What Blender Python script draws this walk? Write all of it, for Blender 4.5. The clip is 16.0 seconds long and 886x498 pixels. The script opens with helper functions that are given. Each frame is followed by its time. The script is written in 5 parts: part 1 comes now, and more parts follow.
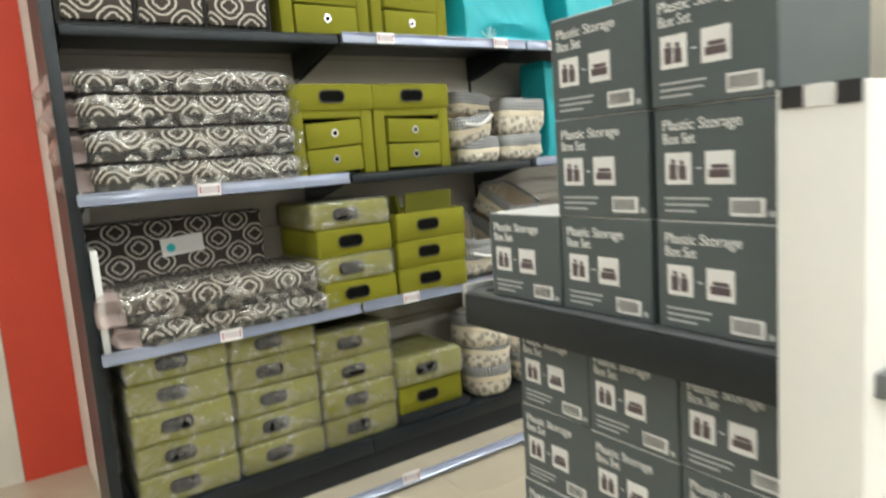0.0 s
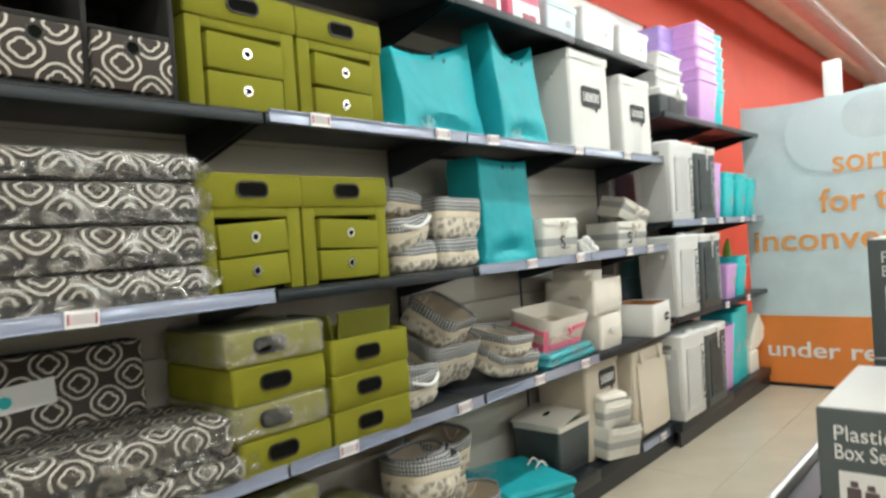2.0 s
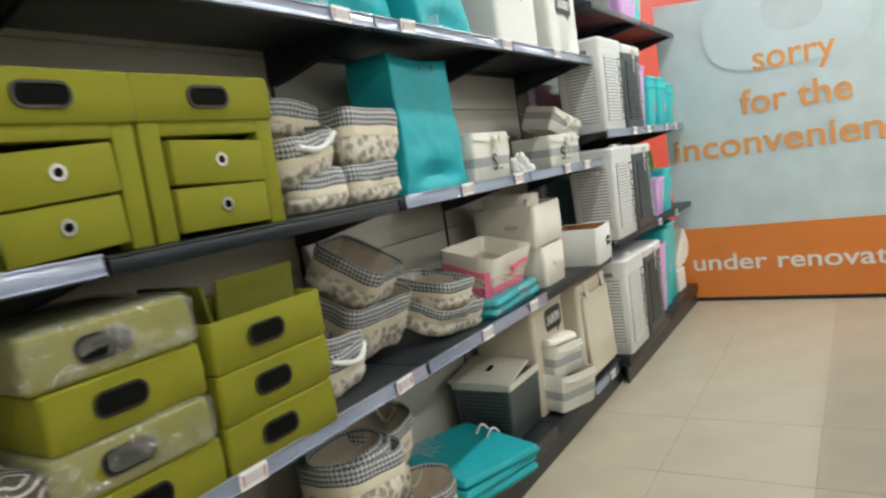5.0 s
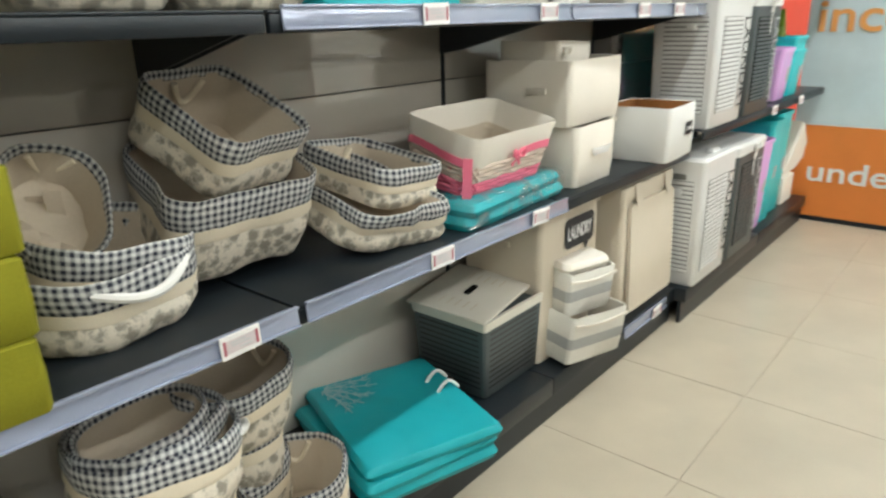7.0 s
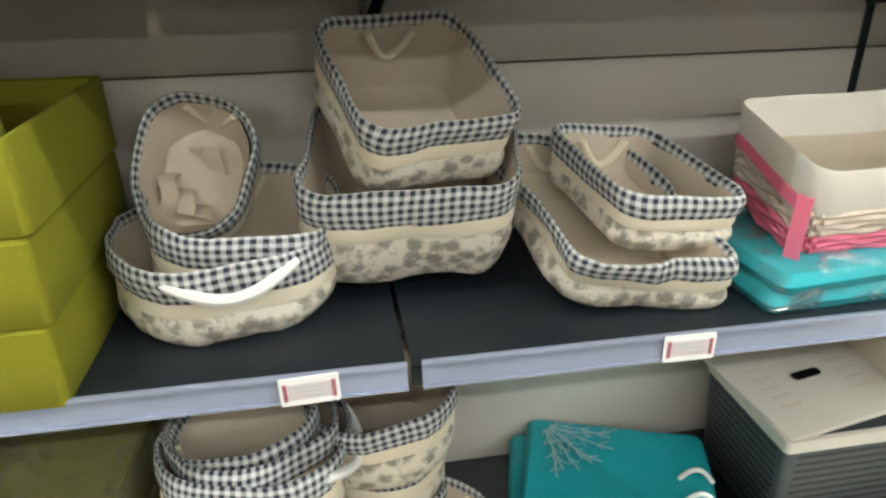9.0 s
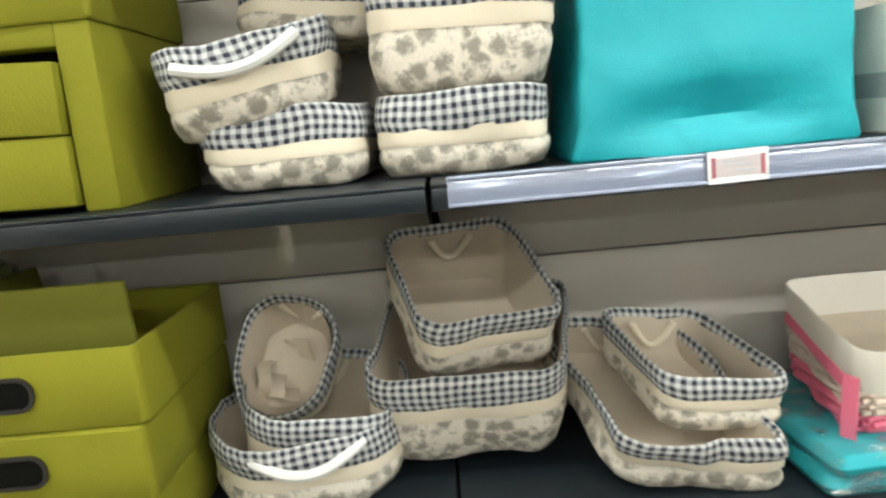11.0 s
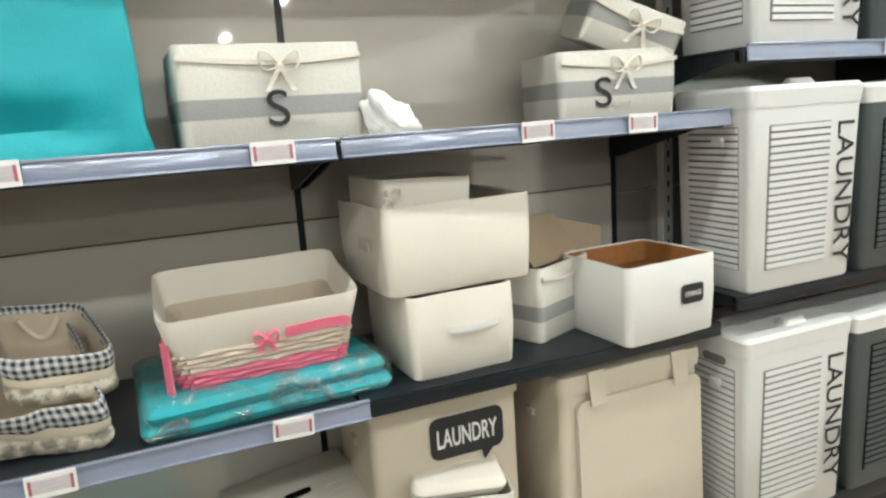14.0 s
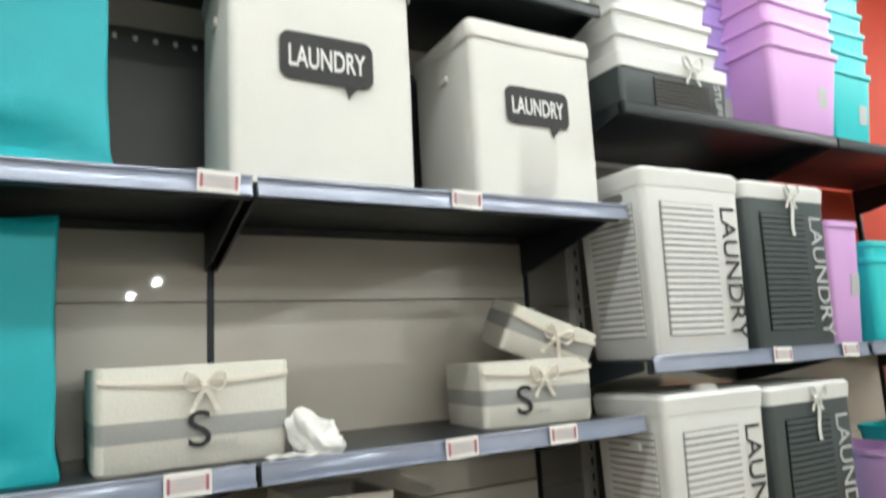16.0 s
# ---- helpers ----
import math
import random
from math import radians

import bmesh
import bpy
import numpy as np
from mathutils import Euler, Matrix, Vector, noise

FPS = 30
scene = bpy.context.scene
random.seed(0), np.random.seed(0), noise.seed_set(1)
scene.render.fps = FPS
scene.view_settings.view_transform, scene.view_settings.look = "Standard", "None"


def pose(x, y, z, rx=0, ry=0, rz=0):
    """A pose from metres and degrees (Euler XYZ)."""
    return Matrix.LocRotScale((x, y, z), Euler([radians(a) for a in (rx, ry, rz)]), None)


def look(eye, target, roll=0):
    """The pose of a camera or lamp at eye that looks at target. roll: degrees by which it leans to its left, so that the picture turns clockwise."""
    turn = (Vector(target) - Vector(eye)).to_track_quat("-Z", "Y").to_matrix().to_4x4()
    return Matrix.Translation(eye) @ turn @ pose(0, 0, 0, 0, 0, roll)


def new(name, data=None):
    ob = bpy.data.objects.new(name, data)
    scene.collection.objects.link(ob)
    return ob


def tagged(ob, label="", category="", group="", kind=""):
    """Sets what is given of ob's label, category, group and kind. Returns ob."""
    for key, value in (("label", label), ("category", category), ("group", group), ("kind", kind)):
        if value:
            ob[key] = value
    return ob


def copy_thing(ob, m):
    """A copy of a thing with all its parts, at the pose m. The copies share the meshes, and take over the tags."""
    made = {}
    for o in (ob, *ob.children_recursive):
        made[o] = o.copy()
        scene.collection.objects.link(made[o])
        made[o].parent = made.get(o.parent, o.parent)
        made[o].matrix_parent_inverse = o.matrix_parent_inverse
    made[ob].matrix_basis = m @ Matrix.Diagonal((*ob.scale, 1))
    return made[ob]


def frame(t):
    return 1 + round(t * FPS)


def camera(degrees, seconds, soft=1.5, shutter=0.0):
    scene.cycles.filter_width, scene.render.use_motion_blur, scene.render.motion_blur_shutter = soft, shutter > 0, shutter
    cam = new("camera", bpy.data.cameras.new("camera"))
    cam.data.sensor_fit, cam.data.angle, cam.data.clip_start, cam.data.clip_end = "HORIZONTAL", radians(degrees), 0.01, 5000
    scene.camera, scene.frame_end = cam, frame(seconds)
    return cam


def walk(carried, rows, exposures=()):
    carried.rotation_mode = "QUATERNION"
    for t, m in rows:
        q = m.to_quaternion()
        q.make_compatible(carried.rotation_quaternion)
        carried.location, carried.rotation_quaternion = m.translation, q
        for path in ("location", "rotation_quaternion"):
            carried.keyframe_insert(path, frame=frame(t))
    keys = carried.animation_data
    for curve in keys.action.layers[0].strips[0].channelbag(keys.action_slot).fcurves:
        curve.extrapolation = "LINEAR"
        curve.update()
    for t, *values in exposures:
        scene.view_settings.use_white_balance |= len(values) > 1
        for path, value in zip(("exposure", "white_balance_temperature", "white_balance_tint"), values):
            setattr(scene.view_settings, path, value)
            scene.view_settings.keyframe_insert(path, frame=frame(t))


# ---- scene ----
cam = camera(66.2, 16.0, soft=2.4, shutter=0.4)
EXPOSURES = [(0, -0.08), (0.5, 0.06), (1.5, -0.26), (2, -0.24), (3, -0.5), (4.5, -0.46), (5, -0.38), (7.5, 0.04), (8, 0.1), (10.5, 0.22), (11, 0.2), (12.0, 0.12), (12.5, 0.08), (13.0, -0.02), (13.5, -0.16), (14.5, -0.18), (15.5, -0.18), (16, -0.46)]
PATH = [
    (0, (-0.324, 0.251, 1.394), (0.79, 1.89, 1.123), -4.2),
    (0.5, (-0.325, 0.511, 1.414), (0.853, 2.119, 1.256), -4.0),
    (1, (-0.323, 0.722, 1.438), (0.889, 2.297, 1.22), -1.8),
    (1.5, (-0.318, 0.894, 1.452), (1.039, 2.355, 1.296), -3.9),
    (2, (-0.287, 1.017, 1.465), (1.223, 2.328, 1.444), -3.9),
    (2.5, (-0.253, 1.048, 1.473), (1.292, 2.315, 1.567), -4.4),
    (3, (-0.221, 1.068, 1.468), (1.341, 2.316, 1.451), -4.5),
    (3.5, (-0.151, 1.101, 1.437), (1.358, 2.413, 1.392), -6.3),
    (4, (-0.079, 1.22, 1.451), (1.427, 2.532, 1.343), -4.7),
    (4.5, (-0.035, 1.41, 1.44), (1.546, 2.628, 1.3), -7.0),
    (5, (0.215, 1.569, 1.42), (1.894, 2.63, 1.189), -8.4),
    (5.2, (0.32, 1.559, 1.392), (1.995, 2.622, 1.138), -7.6),
    (7.3, (1.445, 1.882, 1.322), (2.78, 3.204, 0.637), -0.3),
    (7.5, (1.559, 1.922, 1.339), (2.795, 3.335, 0.649), 0.7),
    (8, (1.733, 1.987, 1.344), (2.636, 3.584, 0.549), -3.0),
    (8.2, (1.804, 2.022, 1.345), (2.467, 3.708, 0.5), -1.5),
    (10.3, (1.991, 2.018, 1.376), (2.037, 3.892, 0.68), -4.8),
    (10.5, (2.002, 2.009, 1.396), (2.021, 3.933, 0.852), -7.5),
    (11, (2.043, 1.891, 1.43), (2.024, 3.856, 1.062), -5.3),
    (11.5, (2.104, 1.767, 1.412), (2.222, 3.704, 0.929), -3.1),
    (12, (2.214, 1.706, 1.431), (2.564, 3.638, 1.051), -4.1),
    (12.5, (2.362, 1.659, 1.459), (2.847, 3.575, 1.15), -2.3),
    (13, (2.525, 1.587, 1.455), (3.132, 3.479, 1.227), -2.5),
    (13.5, (2.647, 1.536, 1.421), (3.39, 3.365, 1.101), -4.0),
    (14, (2.7, 1.498, 1.377), (3.446, 3.315, 0.998), -3.9),
    (14.5, (2.695, 1.493, 1.41), (3.506, 3.292, 1.088), -3.2),
    (15, (2.746, 1.505, 1.427), (3.74, 3.229, 1.227), -2.1),
    (15.5, (2.732, 1.492, 1.476), (3.725, 3.228, 1.533), -3.6),
    (16, (2.703, 1.465, 1.547), (3.674, 3.187, 1.847), -3.1),
]
walk(cam, [(t, look(eye, target, roll)) for t, eye, target, roll in PATH], exposures=EXPOSURES)

# ---- light ----
world = bpy.data.worlds.new("shop_air")
world.use_nodes = True
world.node_tree.nodes["Background"].inputs[0].default_value = (0.9, 0.95, 1.0, 1)
world.node_tree.nodes["Background"].inputs[1].default_value = 0.15
scene.world = world


def tube_light(x, y, z, length, watts, along="x"):
    lamp = bpy.data.lights.new("tube_glow", "AREA")
    lamp.shape, lamp.size, lamp.size_y, lamp.energy = "RECTANGLE", length, 0.12, watts
    lamp.color = (0.925, 1.0, 0.985)
    ob = new("tube_glow", lamp)
    ob.matrix_world = pose(x, y, z, 0, 0, 0 if along == "x" else 90)
    return ob


LAMP_Z = 3.52
LAMP_ROWS = [(x, y) for y in (1.9, -0.6, -3.0) for x in (-2.2, 0.6, 3.4, 6.2)] + [(9.0, 1.9), (11.8, 1.9), (9.0, -0.6)]
for lx, ly in LAMP_ROWS:
    tube_light(lx, ly, LAMP_Z, 2.4, (30 if ly > 1 else 38) * (0.65 if lx < 0 else 0.85 if lx < 2 else 1.05 if lx < 5 else 1.6))
FAR_LAMPS = [(5.05, -7.0), (4.6, -11.9), (4.3, -15.2), (-0.6, -7.0)]
for lx, ly in FAR_LAMPS:
    tube_light(lx, ly, LAMP_Z, 0.9, 130, "y")

# ---- materials ----


def add_folds(nt, vector, shader, depth):
    """Soft creases of cloth, over whatever fine relief the surface has."""
    n = nt.nodes.new("ShaderNodeTexNoise")
    n.inputs["Scale"].default_value, n.inputs["Detail"].default_value, n.inputs["Distortion"].default_value = 4.0, 2.0, 0.5
    nt.links.new(vector, n.inputs["Vector"])
    bn = nt.nodes.new("ShaderNodeBump")
    bn.inputs["Strength"].default_value, bn.inputs["Distance"].default_value = 1.0, depth
    nt.links.new(n.outputs[0], bn.inputs["Height"])
    if shader.inputs["Normal"].links:
        nt.links.new(shader.inputs["Normal"].links[0].from_socket, bn.inputs["Normal"])
    nt.links.new(bn.outputs[0], shader.inputs["Normal"])


def mat(name, colour, rough=0.6, metal=0.0, grain=0.0, scale=60.0, bump=0.0, stain=0.0, coat=0.0, fold=0.0):
    """A surface with fine grain and broad stains, both in metres."""
    m = bpy.data.materials.new(name)
    m.use_nodes = True
    nt = m.node_tree
    b = nt.nodes["Principled BSDF"]
    b.inputs["Roughness"].default_value, b.inputs["Metallic"].default_value = rough, metal
    b.inputs["Coat Weight"].default_value = coat
    tc = nt.nodes.new("ShaderNodeTexCoord")
    fine = nt.nodes.new("ShaderNodeTexNoise")
    fine.inputs["Scale"].default_value, fine.inputs["Detail"].default_value = scale, 4
    nt.links.new(tc.outputs["Object"], fine.inputs["Vector"])
    broad = nt.nodes.new("ShaderNodeTexNoise")
    broad.inputs["Scale"].default_value, broad.inputs["Detail"].default_value = 3.5, 3
    nt.links.new(tc.outputs["Object"], broad.inputs["Vector"])
    ramp = nt.nodes.new("ShaderNodeMapRange")
    ramp.inputs[3].default_value, ramp.inputs[4].default_value = 1 - grain, 1 + grain
    nt.links.new(fine.outputs[0], ramp.inputs[0])
    ramp2 = nt.nodes.new("ShaderNodeMapRange")
    ramp2.inputs[1].default_value, ramp2.inputs[2].default_value = 0.3, 0.7
    ramp2.inputs[3].default_value, ramp2.inputs[4].default_value = 1 - stain, 1 + stain * 0.4
    nt.links.new(broad.outputs[0], ramp2.inputs[0])
    mul = nt.nodes.new("ShaderNodeMath")
    mul.operation = "MULTIPLY"
    nt.links.new(ramp.outputs[0], mul.inputs[0]), nt.links.new(ramp2.outputs[0], mul.inputs[1])
    col = nt.nodes.new("ShaderNodeVectorMath")
    col.operation = "SCALE"
    col.inputs[0].default_value = colour
    nt.links.new(mul.outputs[0], col.inputs["Scale"])
    nt.links.new(col.outputs[0], b.inputs["Base Color"])
    if bump:
        bn = nt.nodes.new("ShaderNodeBump")
        bn.inputs["Strength"].default_value, bn.inputs["Distance"].default_value = bump, 0.002
        nt.links.new(fine.outputs[0], bn.inputs["Height"])
        nt.links.new(bn.outputs[0], b.inputs["Normal"])
    if fold:
        add_folds(nt, tc.outputs["Object"], b, fold)
    return m


def math_node(nt, op, a, b=None, c=None):
    n = nt.nodes.new("ShaderNodeMath")
    n.operation = op
    for i, v in enumerate((a, b, c)):
        if v is None:
            continue
        if isinstance(v, (int, float)):
            n.inputs[i].default_value = v
        else:
            nt.links.new(v, n.inputs[i])
    return n.outputs[0]


def two_tone(name, dark, light, mask, rough=0.8, coord="Object", gloss_coat=0.0, fold=0.004):
    """A cloth of two colours; mask(nt, x, y, z, vector) gives 0 for the first and 1 for the second."""
    m = bpy.data.materials.new(name)
    m.use_nodes = True
    nt = m.node_tree
    b = nt.nodes["Principled BSDF"]
    b.inputs["Roughness"].default_value, b.inputs["Coat Weight"].default_value = rough, gloss_coat
    tc = nt.nodes.new("ShaderNodeTexCoord")
    sep = nt.nodes.new("ShaderNodeSeparateXYZ")
    nt.links.new(tc.outputs[coord], sep.inputs[0])
    fac = mask(nt, sep.outputs[0], sep.outputs[1], sep.outputs[2], tc.outputs[coord])
    mix = nt.nodes.new("ShaderNodeMix")
    mix.data_type = "RGBA"
    mix.inputs[6].default_value, mix.inputs[7].default_value = (*dark, 1), (*light, 1)
    nt.links.new(fac, mix.inputs[0])
    weave = nt.nodes.new("ShaderNodeTexNoise")
    weave.inputs["Scale"].default_value = 220
    nt.links.new(tc.outputs["Object"], weave.inputs["Vector"])
    shade = nt.nodes.new("ShaderNodeMix")
    shade.data_type, shade.blend_type = "RGBA", "MULTIPLY"
    shade.inputs[0].default_value = 0.25
    nt.links.new(mix.outputs[2], shade.inputs[6]), nt.links.new(weave.outputs[0], shade.inputs[7])
    nt.links.new(shade.outputs[2], b.inputs["Base Color"])
    bn = nt.nodes.new("ShaderNodeBump")
    bn.inputs["Strength"].default_value, bn.inputs["Distance"].default_value = 0.25, 0.002
    nt.links.new(weave.outputs[0], bn.inputs["Height"]), nt.links.new(bn.outputs[0], b.inputs["Normal"])
    add_folds(nt, tc.outputs["Object"], b, fold)
    return m


def trellis(nt, x, y, z, v):
    """Staggered four-lobed medallions, each with a larger outline of the same shape round it."""
    k = 2 * math.pi / 0.160

    def fold(v):
        return math_node(nt, "ABSOLUTE", math_node(nt, "WRAP", v, math.pi, -math.pi))

    a = fold(math_node(nt, "MULTIPLY", x, k))
    b = fold(math_node(nt, "MULTIPLY", math_node(nt, "ADD", z, math_node(nt, "MULTIPLY", y, 0.8)), k * 1.12))
    other = math_node(nt, "GREATER_THAN", math_node(nt, "ADD", a, b), math.pi)
    a = math_node(nt, "ABSOLUTE", math_node(nt, "SUBTRACT", math_node(nt, "MULTIPLY", other, math.pi), a))
    b = math_node(nt, "ABSOLUTE", math_node(nt, "SUBTRACT", math_node(nt, "MULTIPLY", other, math.pi), b))
    hi = math_node(nt, "SUBTRACT", math_node(nt, "MAXIMUM", a, b), 0.5)
    lo = math_node(nt, "MINIMUM", a, b)
    d = math_node(nt, "SQRT", math_node(nt, "ADD", math_node(nt, "MULTIPLY", hi, hi), math_node(nt, "MULTIPLY", lo, lo)))
    outer = math_node(nt, "LESS_THAN", math_node(nt, "ABSOLUTE", math_node(nt, "SUBTRACT", d, 1.50)), 0.14)
    inner = math_node(nt, "LESS_THAN", math_node(nt, "ABSOLUTE", math_node(nt, "SUBTRACT", d, 0.62)), 0.13)
    return math_node(nt, "MAXIMUM", outer, inner)


def gingham(nt, x, y, z, v):
    k = 1 / 0.0155
    a = math_node(nt, "GREATER_THAN", math_node(nt, "FRACT", math_node(nt, "MULTIPLY", x, k)), 0.5)
    c = math_node(nt, "GREATER_THAN", math_node(nt, "FRACT", math_node(nt, "MULTIPLY", y, k)), 0.5)
    return math_node(nt, "MULTIPLY", math_node(nt, "ADD", a, c), 0.5)


def blossom(nt, x, y, z, v):
    n = nt.nodes.new("ShaderNodeTexNoise")
    n.inputs["Scale"].default_value, n.inputs["Detail"].default_value, n.inputs["Roughness"].default_value = 62, 6, 0.78
    nt.links.new(v, n.inputs["Vector"])
    big = nt.nodes.new("ShaderNodeTexVoronoi")
    big.inputs["Scale"].default_value = 32
    nt.links.new(v, big.inputs["Vector"])
    d = math_node(nt, "ADD", big.outputs["Distance"], math_node(nt, "MULTIPLY", n.outputs[0], 1.7))
    r = nt.nodes.new("ShaderNodeMapRange")
    r.inputs[1].default_value, r.inputs[2].default_value = 1.16, 1.46
    nt.links.new(d, r.inputs[0])
    return r.outputs[0]


def band_mask(nt, x, y, z, v):
    """One broad band round the middle of a box 0.2 m high."""
    return math_node(nt, "MULTIPLY", math_node(nt, "GREATER_THAN", z, 0.058), math_node(nt, "LESS_THAN", z, 0.098))


GREEN = mat("olive_green_felt", (0.205, 0.198, 0.003), 0.85, grain=0.10, scale=240, bump=0.3, stain=0.08, fold=0.004)
# the same felt darkened: shade inside the box put into the colour
GREEN_SHADED = mat("olive_green_felt_shaded", (0.13, 0.13, 0.007), 0.9, grain=0.10, scale=240, bump=0.3)
# near-black paint for the shade in openings, laid on as flat plates
HOLE_SHADE = mat("painted_opening_shade", (0.006, 0.006, 0.005), 0.95, grain=0.2)
HOLE_SHADE.node_tree.nodes["Principled BSDF"].inputs["Specular IOR Level"].default_value = 0.05
RING = mat("chrome_eyelet", (0.78, 0.78, 0.76), 0.22, 1.0, grain=0.05)
SLOT = mat("dark_metal_slot_rim", (0.035, 0.032, 0.030), 0.35, 0.4, grain=0.1)
TRELLIS = two_tone("trellis_cloth", (0.046, 0.035, 0.028), (0.62, 0.57, 0.50), trellis)
TAUPE = mat("dark_taupe_cloth", (0.016, 0.014, 0.013), 0.85, grain=0.1, scale=200, bump=0.3)
GING = two_tone("gingham_cloth", (0.022, 0.027, 0.046), (0.66, 0.66, 0.64), gingham, coord="UV")
FLORAL = two_tone("floral_cotton", (0.33, 0.298, 0.24), (0.80, 0.73, 0.61), blossom)
TRIM = mat("plain_cream_cotton", (0.76, 0.675, 0.525), 0.9, grain=0.04, scale=220, bump=0.25, stain=0.08, fold=0.006)
LINING = mat("beige_cotton_lining", (0.56, 0.475, 0.37), 0.9, grain=0.06, scale=150, bump=0.25, stain=0.10, fold=0.014)
CREAM = mat("cream_canvas", (0.80, 0.745, 0.66), 0.85, grain=0.04, scale=260, bump=0.25, stain=0.06, fold=0.005)
CREAM_IN = mat("cream_canvas_inside", (0.58, 0.54, 0.47), 0.9, grain=0.05, scale=260, bump=0.2)
BANDED = two_tone("cream_canvas_with_grey_band", (0.80, 0.775, 0.70), (0.43, 0.43, 0.415), band_mask)
WHITE = mat("white_cotton_ribbon", (0.76, 0.75, 0.72), 0.8, grain=0.03, scale=200, bump=0.2, stain=0.04, fold=0.004)
BEIGE = mat("beige_canvas", (0.64, 0.565, 0.455), 0.85, grain=0.05, scale=260, bump=0.25, stain=0.06, fold=0.004)
# charcoal panel, with the shade under the top shelf in its colour
PANEL_DARK = mat("shaded_charcoal_back_panel", (0.07, 0.075, 0.075), 0.4, grain=0.05, scale=200, stain=0.1)
TISSUE = mat("crumpled_white_tissue", (0.88, 0.87, 0.85), 0.8, grain=0.03, scale=40, bump=0.3)
TEAL = mat("teal_nonwoven_cloth", (0.005, 0.385, 0.44), 0.55, grain=0.06, scale=300, bump=0.35, stain=0.12, fold=0.022)
TEAL_IN = mat("teal_nonwoven_inside", (0.008, 0.36, 0.40), 0.7, grain=0.06, scale=300)
STEEL_DARK = mat("charcoal_powder_coat", (0.014, 0.019, 0.024), 0.36, 0.2, grain=0.12, scale=400, bump=0.12, stain=0.20)
STEEL_GREY = mat("grey_steel_deck", (0.20, 0.21, 0.23), 0.32, 0.5, grain=0.06, scale=200, stain=0.1)
PANEL = mat("grey_painted_back_panel", (0.64, 0.59, 0.52), 0.3, 0.0, grain=0.03, scale=300, bump=0.03, stain=0.05, coat=0.9)
PANEL.node_tree.nodes["Principled BSDF"].inputs["Coat IOR"].default_value = 1.85
PANEL_GLOSS = mat("glossy_grey_steel_back_panel", (0.56, 0.53, 0.48), 0.09, 0.55, grain=0.02, scale=200, stain=0.05)
PANEL_WHITE = mat("white_painted_wall", (0.82, 0.81, 0.79), 0.6, grain=0.02, scale=90, bump=0.05, stain=0.03)
RED = mat("red_painted_wall", (0.62, 0.060, 0.028), 0.6, grain=0.05, scale=90, bump=0.08, stain=0.06)
STRIP = mat("blue_grey_label_strip", (0.34, 0.38, 0.50), 0.16, 0.25, grain=0.03, scale=30, stain=0.12, coat=0.6)
TAG = mat("white_price_tag", (0.84, 0.83, 0.82), 0.4, grain=0.02)
TAG_RED = mat("red_print", (0.40, 0.12, 0.15), 0.6, grain=0.05)
INK = mat("black_ink", (0.020, 0.020, 0.022), 0.6, grain=0.15)
FLOOR = mat("cream_floor_tile", (0.53, 0.465, 0.36), 0.28, grain=0.04, scale=120, bump=0.03, stain=0.10)
GROUT = mat("floor_joint", (0.46, 0.405, 0.315), 0.7, grain=0.1)
CEIL = mat("tan_ceiling_board", (0.78, 0.68, 0.55), 0.8, grain=0.05, scale=40, stain=0.10)
PLASTIC_W = mat("white_plastic", (0.75, 0.75, 0.74), 0.36, grain=0.02, scale=40, stain=0.03)
PLASTIC_C = mat("cream_plastic", (0.72, 0.68, 0.60), 0.42, grain=0.02, scale=40, stain=0.06)
PLASTIC_G = mat("slate_grey_plastic", (0.070, 0.085, 0.088), 0.42, grain=0.05, scale=40, stain=0.06)
# grey that paints the shade in the gaps of the white hampers
GAP_SHADE_W = mat("slat_gap_shade_grey", (0.20, 0.20, 0.19), 0.7, grain=0.05)
PINK = mat("pink_ribbon", (0.83, 0.18, 0.28), 0.6, grain=0.07, scale=160, bump=0.3)
WICKER = mat("pale_wicker", (0.66, 0.54, 0.45), 0.7, grain=0.12, scale=120, bump=0.4)
LILAC = mat("lilac_plastic", (0.50, 0.36, 0.80), 0.35, grain=0.02, stain=0.03)
ORCHID = mat("orchid_pink_plastic", (0.74, 0.42, 0.80), 0.35, grain=0.02, stain=0.03)
AQUA = mat("aqua_plastic", (0.03, 0.60, 0.64), 0.32, grain=0.02, stain=0.03)
LIME = mat("lime_plastic", (0.16, 0.24, 0.02), 0.4, grain=0.03)
CARTON = mat("slate_printed_carton", (0.092, 0.112, 0.118), 0.55, grain=0.05, scale=90, bump=0.08, stain=0.10)
CARTON_IN = mat("white_carton_board", (0.74, 0.74, 0.73), 0.7, grain=0.03, scale=90)
PRINT = mat("white_print", (0.80, 0.80, 0.80), 0.6, grain=0.02)
PRINT_TEAL = mat("pale_teal_print", (0.30, 0.50, 0.52), 0.65, grain=0.10, scale=90)
PRINT_MAUVE = mat("mauve_print", (0.60, 0.53, 0.54), 0.5, grain=0.10, scale=300)
PRINT_GREY = mat("grey_print", (0.50, 0.51, 0.52), 0.6, grain=0.04)
PHOTO = mat("dark_photo_print", (0.11, 0.08, 0.09), 0.5, grain=0.5, scale=120)
KRAFT = mat("brown_card", (0.42, 0.32, 0.22), 0.8, grain=0.08, scale=120)
AMBER = mat("amber_brown_contents", (0.33, 0.14, 0.04), 0.6, grain=0.2, scale=60)
BANNER = mat("pale_blue_banner_vinyl", (0.62, 0.73, 0.77), 0.5, grain=0.02, scale=30, stain=0.12)
BANNER_OR = mat("orange_banner_vinyl", (0.78, 0.235, 0.045), 0.5, grain=0.03, scale=30, stain=0.06)
